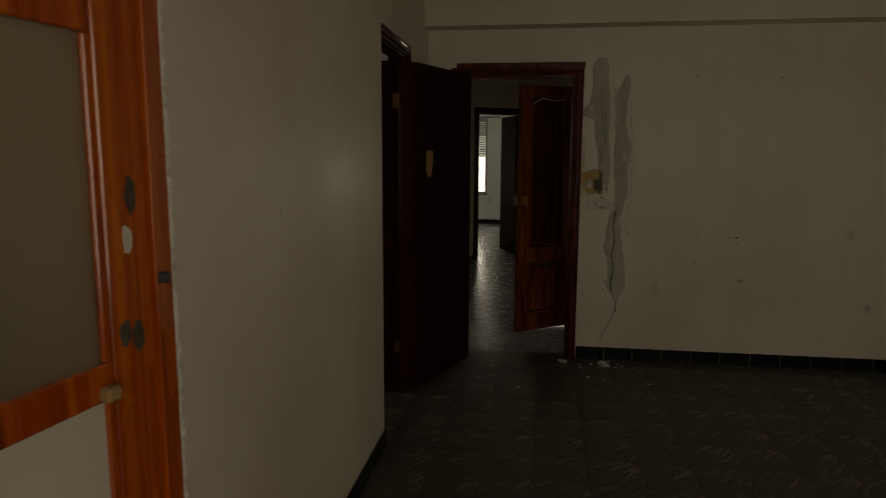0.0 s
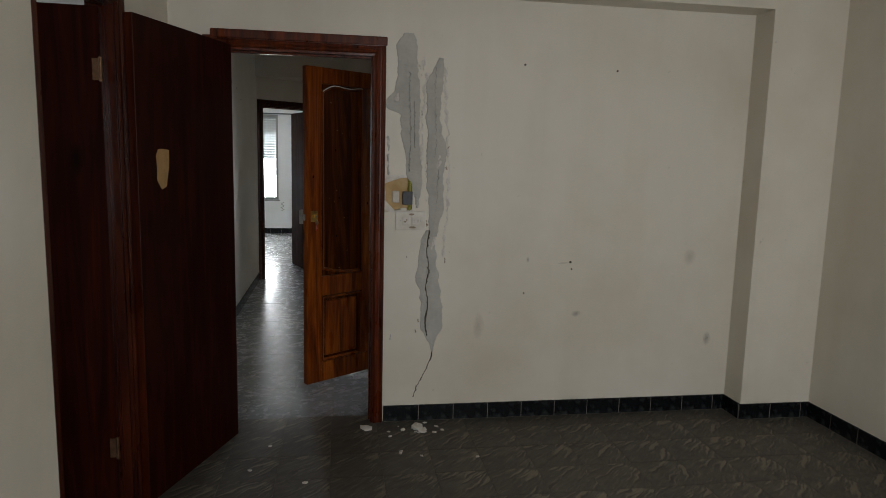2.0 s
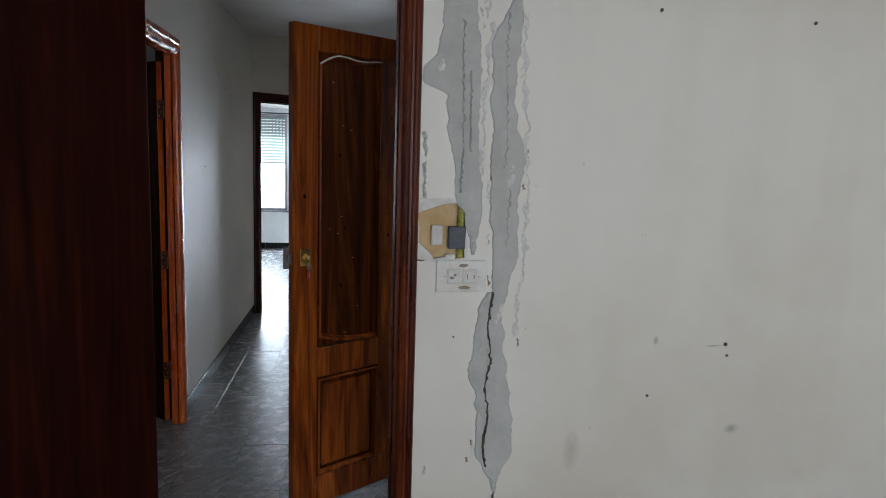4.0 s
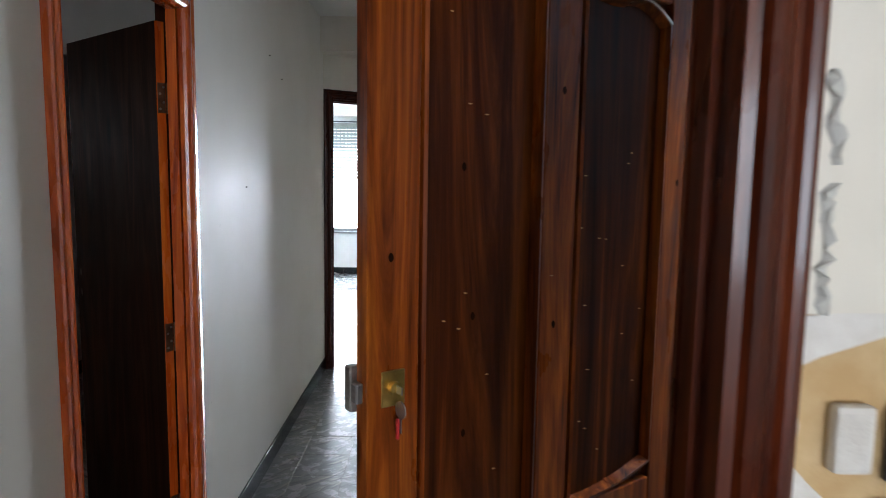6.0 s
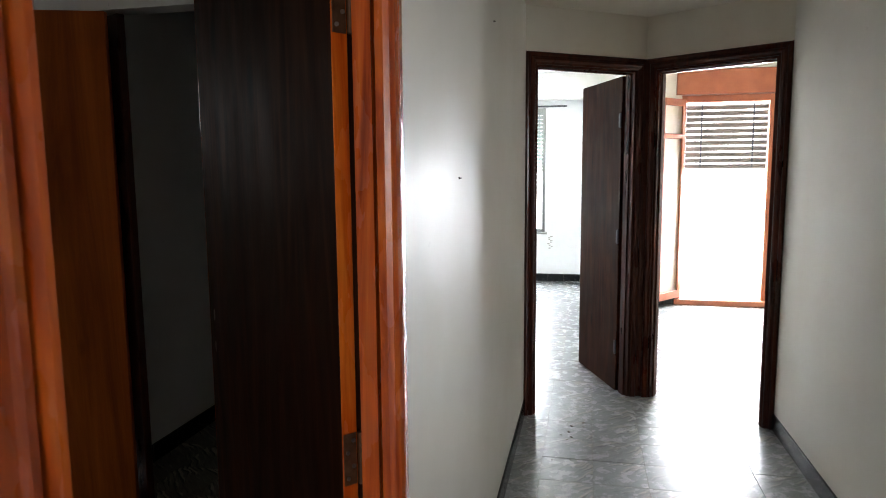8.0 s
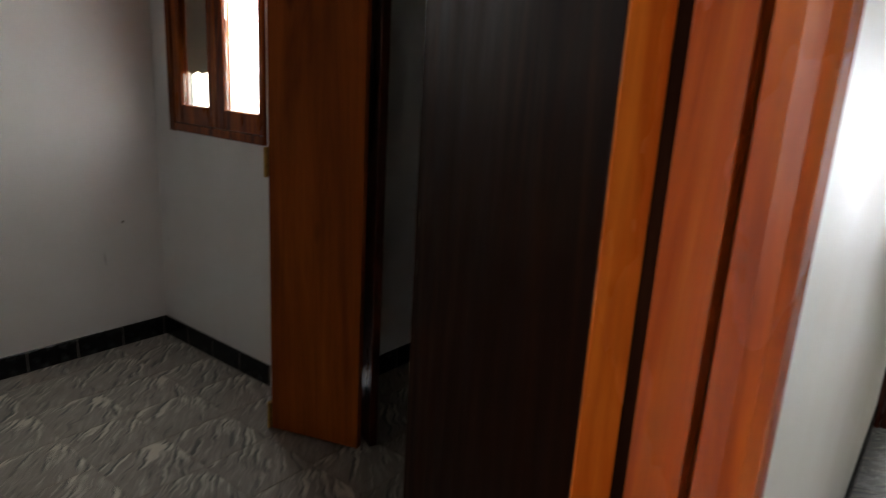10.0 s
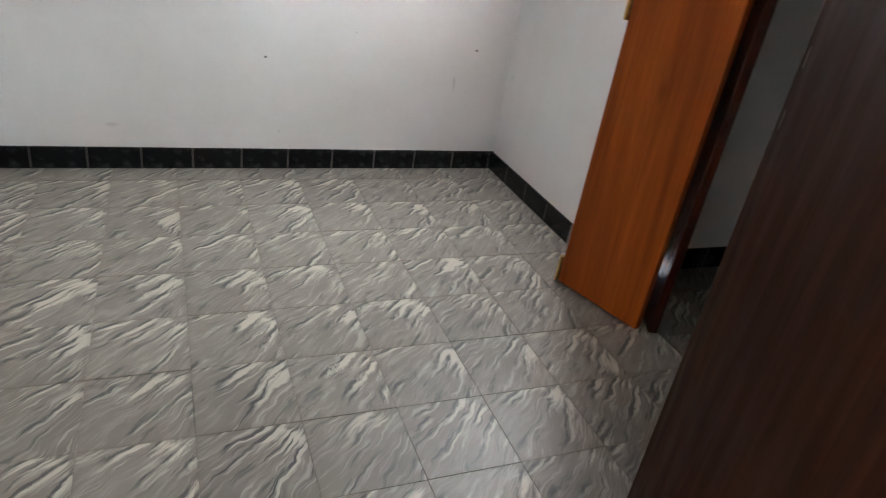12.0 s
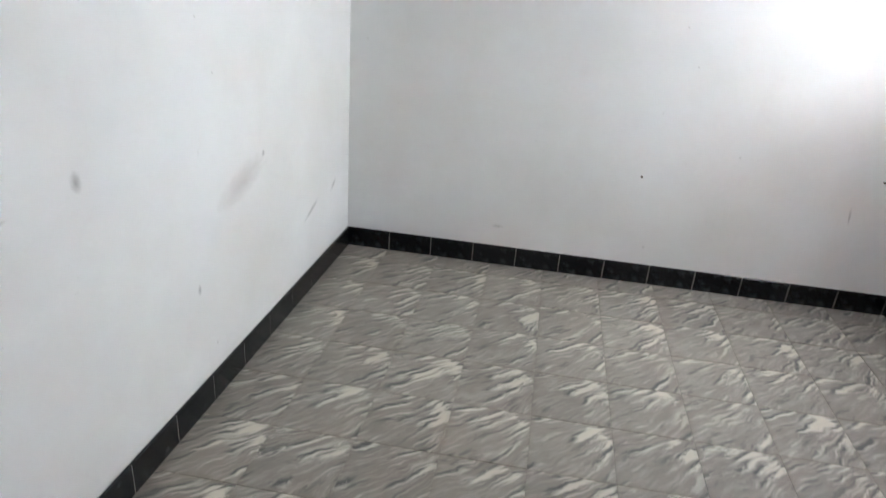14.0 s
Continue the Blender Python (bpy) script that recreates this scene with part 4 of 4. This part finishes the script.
for x, z in hole:
    k = max(abs(x - hx) / 0.0865, abs(z - hz) / 0.102)
    outs.append(rim.verts.new((hx + (x - hx) / k, -0.0012, hz + (z - hz) / k)))
for a in range(len(hole)):
    b = (a + 1) % len(hole)
    rim.faces.new((ins[a][0], ins[b][0], outs[b], outs[a]))
    rim.faces.new((ins[a][0], ins[b][0], ins[b][1], ins[a][1]))
bmesh.ops.recalc_face_normals(rim, faces=rim.faces)
part("hole_rim", rim, RAW, dam, "broken plaster rim round an open hole")
r = random.Random(31)
for i in range(26):
    z = r.uniform(0.5, 2.0)
    x = 2.205 + 0.020 * math.sin(z * 4.2 + 2.2) + r.choice((-1, 1)) * r.uniform(0.045, 0.075)
    hh = r.uniform(0.006, 0.022)
    part("plaster_chip_mark", ribbon(z, z + hh * 2, lambda q, x=x: x, lambda q, k=r.uniform(0.002, 0.006): k, 50 + i, rag=0.002, step=0.004, y0=-0.0015), RAW if i % 3 else SCORCH, dam, "small chipped spot in the paint")
cond = thing("conduit", "yellow-green ribbed conduit in the open wall chase", "cable conduit", pose(2.074, 0.010, 0))


def ribbed(z0, z1):
    """One corrugated tube, turned from a stepped profile."""
    bm, prev, z, k = bmesh.new(), None, z0, 0
    while z < z1:
        rad = 0.0115 if k % 4 in (1, 2) else 0.0097
        cur = [bm.verts.new((rad * math.cos(a), rad * math.sin(a), z)) for a in [2 * math.pi * i / 14 for i in range(14)]]
        if prev:
            for i in range(14):
                bm.faces.new((prev[i], prev[(i + 1) % 14], cur[(i + 1) % 14], cur[i]))
        prev, z, k = cur, z + 0.0025, k + 1
    return bm


for z0, z1 in ((1.305, 1.392), (1.204, 1.248)):
    part("ribbed_tube", ribbed(z0, z1), CONDUIT, cond)
part("junction_box", box((-0.040, -0.016, 1.24), (0.014, 0.010, 1.312), 0.002), BOXGREY, cond, "dark grey junction box")
part("plaster_lump", box((-0.095, -0.006, 1.25), (-0.058, 0.011, 1.315), 0.006, 2), RAW, cond, "broken plaster lump")
part("plaster_lump", box((-0.050, -0.010, 1.203), (-0.016, 0.011, 1.222), 0.006, 2), RAW, cond, "broken plaster lump")

sw = thing("light_switch", "dirty white double switch plate with scorched modules", "switch", pose(1.997, 0, 1.10))
part("plate", box((0, -0.009, 0), (0.163, 0, 0.104), 0.003, 2), PLATE, sw)
for x in (0.034, 0.086):
    mo = part("module", box((x, -0.013, 0.028), (x + 0.044, -0.0092, 0.076), 0.002), PLATE, sw)
    part("rocker", box((x + 0.006, -0.016, 0.034), (x + 0.038, -0.0132, 0.070), 0.0015), RAW, mo)
for cx, cz, ww, hh in ((0.088, 0.088, 0.034, 0.012), (0.092, 0.016, 0.036, 0.014)):
    part("scorch_mark", patch(scrap(int(cx * 999 + cz * 99), ww, hh, 14), cx, cz, -0.0094, -0.0088), SCORCH, sw, "brown scorch mark")
for cx, cz, ww, hh in ((0.050, 0.048, 0.016, 0.010), (0.060, 0.057, 0.010, 0.008), (0.122, 0.052, 0.005, 0.016), (0.100, 0.052, 0.003, 0.02)):
    part("scorch_mark", patch(scrap(int(cx * 999 + cz * 99), ww, hh, 12), cx, cz, -0.0164, -0.0130), SCORCH, sw, "brown scorch mark")
for x in (0.028, 0.138):
    part("screw", cyl((x, -0.0092, 0.052), (x, -0.0105, 0.052), 0.003, 10), STEEL, sw)


def nail(label, x, y, z, n, size=0.006, name="wall_plug"):
    n = Vector(n)
    a = Vector((x, y, z))
    bm = cyl(a - n * 0.004, a + n * 0.003, size, 9)
    add_cyl(bm, a + n * 0.003, a + n * 0.008, size * 0.45, 8)
    return whole(name, bm, SOOT, label, "wall plug", group="old wall plugs")


for x, z, s in ((2.696, 2.015, 0.006), (3.23, 2.004, 0.006), (3.012, 0.92, 0.007), (2.74, 0.74, 0.005), (2.06, 0.95, 0.003), (3.02, 0.88, 0.005)):
    nail("dark old plug hole in the cream wall", x, 0, z, (0, -1, 0), s)
for y, z in ((3.098, 2.002), (2.84, 2.084), (2.398, 1.439)):
    nail("rusty nail standing out of the hall wall", 0.76, y, z, (1, 0, 0), 0.0032, "nail")
for y, z in ((2.71, 0.589), (1.75, 0.50)):
    nail("small dark plug hole in the white wall", BX, y, z, (1, 0, 0), 0.005)

whole("plaster_edge", ribbon(0.02, 2.1, lambda z: 0.8635 + 0.002 * math.sin(z * 7), lambda z: 0.0045, 41, y0=-0.0305, y1=-0.0255, rag=0.0016), RAW, "ragged pale plaster edge beside the pine door frame", "trim", pose(0.86, -4.42, 0, 0, 0, 90), kind="structure")

# fallen plaster under the patches
r = random.Random(11)
for i in range(26):
    big = i < 5
    bm = bmesh.new()
    bmesh.ops.create_icosphere(bm, subdivisions=1, radius=1)
    sx = r.uniform(0.03, 0.06) if big else r.uniform(0.006, 0.018)
    for v in bm.verts:
        v.co = Vector((v.co.x * sx * r.uniform(0.75, 1.2), v.co.y * sx * 0.7 * r.uniform(0.75, 1.2), max(v.co.z, -0.6) * sx * 0.3))
    px, py = (r.gauss(2.12, 0.10), r.gauss(-0.13, 0.05)) if i < 18 else (r.uniform(1.2, 2.4), r.uniform(-0.7, -0.1))
    py = min(py, -0.05)
    whole("plaster_chip", bm, RAW, "broken piece of pale plaster on the floor", "rubble", pose(px, py, sx * 0.18, 0, 0, r.uniform(0, 360)), group="fallen plaster")
for i in range(14):
    bm = bmesh.new()
    bmesh.ops.create_icosphere(bm, subdivisions=1, radius=1)
    sx = r.uniform(0.006, 0.014)
    for v in bm.verts:
        v.co = Vector((v.co.x * sx, v.co.y * sx * 0.6, max(v.co.z, -0.6) * sx * 0.35))
    whole("dirt_crumb", bm, SOOT, "dark crumb of dirt on the hall floor", "rubble", pose(r.uniform(0.8, 1.15), r.uniform(3.0, 4.4), sx * 0.2, 0, 0, r.uniform(0, 360)), group="floor dirt")

# smudges and scuffs on the bedroom's white walls


def scuff_material(name, color, density):
    """A thin rubbed-on stain that fades out at its rim."""
    m, t, b = material(name, 0.8)
    b.inputs["Base Color"].default_value = (*color, 1)
    c = t.nodes.new("ShaderNodeTexCoord")
    g = t.nodes.new("ShaderNodeVectorMath")
    g.operation = "LENGTH"
    t.links.new(c.outputs["Object"], g.inputs[0])
    edge = math_node(t, "ADD", g.outputs["Value"], math_node(t, "MULTIPLY", math_node(t, "SUBTRACT", noise_tex(t, c.outputs["Object"], 3.0, 5, 0.65), 0.5), 1.1))
    t.links.new(math_node(t, "MULTIPLY", ramp(t, edge, [(0.1, (1,)), (0.9, (0,))]), density), b.inputs["Alpha"])
    return m


RUB = scuff_material("brown rubbed stain", (0.56, 0.38, 0.26), 0.18)
PENCIL = scuff_material("grey scuff", (0.22, 0.22, 0.23), 0.38)


def scuff(x, z, w, h, mat, lean=0.0, wall_y=None, wall_x=None):
    bm = bmesh.new()
    bmesh.ops.create_circle(bm, cap_ends=True, segments=20, radius=1.0)
    ob = whole("wall_smudge", bm, mat, "faint dirty smudge on the white wall", "stain", kind="structure")
    m = pose(x, 0.380 + (0.66 - x) * 0.0179 + 0.002, z, -90, 0, -1.03) if wall_y is not None and wall_y > 0 else pose(x, -0.002, z, 90, 0, 0) if wall_y is not None else pose(wall_x + 0.002, x, z, 90, 0, 90)
    ob.matrix_world = m @ pose(0, 0, 0, 0, 0, lean) @ Matrix.Diagonal((w, h, 1, 1))
    return ob


scuff(-1.03, 0.63, 0.20, 0.06, RUB, 12, wall_y=0.408)
scuff(-0.324, 0.836, 0.02, 0.03, PENCIL, 10, wall_y=0.404)
scuff(-0.086, 0.765, 0.03, 0.03, PENCIL, 0, wall_y=0.404)
scuff(-0.104, 0.815, 0.05, 0.006, PENCIL, 8, wall_y=0.404)
scuff(-1.179, 0.683, 0.012, 0.014, PENCIL, 0, wall_y=0.404)
scuff(-1.86, 0.37, 0.05, 0.012, PENCIL, 30, wall_y=0.404)
scuff(-1.60, 0.34, 0.10, 0.012, PENCIL, 18, wall_y=0.404)
scuff(-0.739, 0.392, 0.012, 0.02, PENCIL, 0, wall_y=0.404)
scuff(1.148, 0.19, 0.035, 0.014, RUB, 0, wall_x=BX)
scuff(2.62, 0.43, 0.006, 0.045, PENCIL, 6, wall_x=BX)

for x, z, w, hh, lean, mat in ((2.97, 0.915, 0.05, 0.004, 2, PENCIL), (2.757, 0.935, 0.012, 0.02, 0, PENCIL), (3.06, 0.615, 0.035, 0.022, 10, PENCIL), (2.48, 0.55, 0.04, 0.09, 0, RUB), (3.75, 0.95, 0.05, 0.06, 0, RUB), (3.9, 0.45, 0.03, 0.05, 0, PENCIL)):
    ob = scuff(x, z, w, hh, mat, lean, wall_y=-0.001)
    ob["label"] = "faint pencil and dirt mark on the cream wall"

def blob_paper():
    """A crumpled sheet: a lifted grid with sharp folds."""
    rr = random.Random(8)
    bm = bmesh.new()
    n = 6
    g = [[bm.verts.new(((i - 2.5) * 0.032 + rr.uniform(-0.008, 0.008), (j - 2.5) * 0.024 + rr.uniform(-0.006, 0.006), 0.001 + rr.random() * 0.05 * (1 - abs(i - 2.5) / 3.2))) for j in range(n)] for i in range(n)]
    for i in range(n - 1):
        for j in range(n - 1):
            bm.faces.new((g[i][j], g[i + 1][j], g[i + 1][j + 1], g[i][j + 1]))
    bmesh.ops.solidify(bm, geom=bm.faces[:], thickness=0.001)
    return bm


# small things on the far rooms' floor and walls
sc = whole("paper_scrap", blob_paper(), PLATE, "crumpled white paper scrap on the tiled floor", "paper", pose(0.10, 9.08, 0.0))
r = random.Random(77)
sq = bmesh.new()
for k in range(9):
    q = 0.655 + 0.02 * math.sin(k * 1.7), 0.42 + 0.019 * k
    add_box(sq, (q[0] - r.uniform(0.006, 0.02), 9.166, q[1]), (q[0] + r.uniform(0.006, 0.02), 9.1695, q[1] + 0.012))
whole("wall_mark", sq, TROWEL, "small grey scrawl on the white wall", "stain", kind="structure")

# ---- skirting tiles ----
SK = mesh_from("skirting_tile", box((0.001, -0.011, 0.001), (0.2010, -0.0005, 0.093), 0.0015), BLACK)


def skirting(p0, p1):
    v = Vector((p1[0] - p0[0], p1[1] - p0[1]))
    b = thing("baseboard", "black marbled ceramic skirting tiles along the wall", "baseboard", pose(p0[0], p0[1], 0, 0, 0, math.degrees(math.atan2(v.y, v.x))), kind="structure")
    x = 0.0
    while x < v.length - 0.004:
        w = min(0.203, v.length - x)
        ob = part("skirting_tile", SK, None, b)
        ob.location = (x, 0, 0)
        ob.scale = (w / 0.203, 1, 1)
        x += 0.203
    part("joint_mortar", box((0, -0.0098, 0.0), (v.length, -0.0003, 0.0905)), GROUT, b)


for p0, p1 in (((1.94, 0), (4.05, 0)), ((4.05, 0), (4.05, -0.17)), ((4.038, -0.17), (4.5, -0.17)), ((4.5, -0.17), (4.5, -6.6)), ((0.84, -0.755), (0.84, 0)), ((0.84, 0), (1.003, 0)), ((0.885, -3.56), (0.885, -1.66)),
               ((0.76, 0.1), (0.76, 0.900)), ((0.76, 1.763), (0.76, 4.40)), ((2.15, 4.45), (2.15, 1.325)),
               ((BX, BS), (BX, BN)), ((BX, BN), (-1.26, BN)), ((0.66, 0.380), (BX, 0.429)),
               ((-1.8, 9.17), (1.6, 9.17)), ((1.53, 5.1), (1.53, 7.9)), ((1.53, 7.9), (2.05, 7.9)), ((-1.015, BN + 0.1), (-1.015, 4.3))):
    skirting(p0, p1)

# ---- floors ----
S = 0.25


def tile_bm(w, d):
    return box((0.0005, 0.0005, -0.012), (w - 0.0005, d - 0.0005, 0.0), 0.0006)


def floor(name, label, x0, y0, x1, y1, mat, single):
    """A tiled floor; single(x, y) says which tiles are pieces of their own."""
    f = whole(name, box((x0, y0, -0.15), (x1, y1, -0.003)), GROUT, label, "floor", kind="structure")
    me = mesh_from("tile", tile_bm(S, S), mat)
    rest = bmesh.new()
    r = random.Random(5)
    ny = int(math.ceil((y1 - y0) / S - 1e-6))
    nx = int(math.ceil((x1 - x0) / S - 1e-6))
    for i in range(nx):
        for j in range(ny):
            x, y = x0 + i * S, y0 + j * S
            if single(x, y) and x + S <= x1 + 1e-6 and y + S <= y1 + 1e-6:
                ob = part("tile", me, None, f)
                ob.matrix_local = pose(x, y, r.uniform(-0.0006, 0.0006), r.uniform(-0.12, 0.12), r.uniform(-0.12, 0.12), 0)
            else:
                add_box(rest, (x - x0 + 0.001, y - y0 + 0.001, -0.012), (min(x + S, x1) - x0 - 0.001, min(y + S, y1) - y0 - 0.001, 0.0))
    if len(rest.verts):
        tagged(part("tile_field", rest, mat, f), kind="stuff").location = (x0, y0, 0)
    else:
        rest.free()
    return f


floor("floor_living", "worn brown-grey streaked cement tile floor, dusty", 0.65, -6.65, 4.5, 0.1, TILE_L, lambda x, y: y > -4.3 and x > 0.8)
floor("floor_hall", "shiny blue-grey streaked tile floor of the hall", 0.66, 0.1, 2.36, 5.1, TILE_C, lambda x, y: True)
floor("floor_bedroom", "grey tile floor with pale brushed diagonal streaks", -2.195, 0.135, 0.66, 2.895, TILE_B, lambda x, y: True)
floor("floor_store", "grey streaked tile floor in shade", -1.1, 2.895, 0.66, 4.4, TILE_B, lambda x, y: False)
floor("floor_far", "pale grey tile floor in bright daylight", -1.8, 5.1, 1.60, 9.2, TILE_C, lambda x, y: False)
floor("floor_balcony_room", "pale grey tile floor in bright daylight", 1.60, 5.1, 4.2, 8.0, TILE_C, lambda x, y: False)
floor("floor_far_strip", "grey tile floor behind the slanted wall", -1.8, 4.4, 0.66, 5.1, TILE_C, lambda x, y: False)
floor("floor_balcony_strip", "grey tile floor behind the slanted wall", 2.36, 4.4, 4.2, 5.1, TILE_C, lambda x, y: False)
floor("floor_bath", "grey tile floor of the side rooms", -1.3, -6.65, 0.65, 0.02, TILE_C, lambda x, y: False)
floor("floor_landing", "grey stone floor of the stair landing", 2.36, 0.1, 4.15, 4.2, TILE_C, lambda x, y: False)
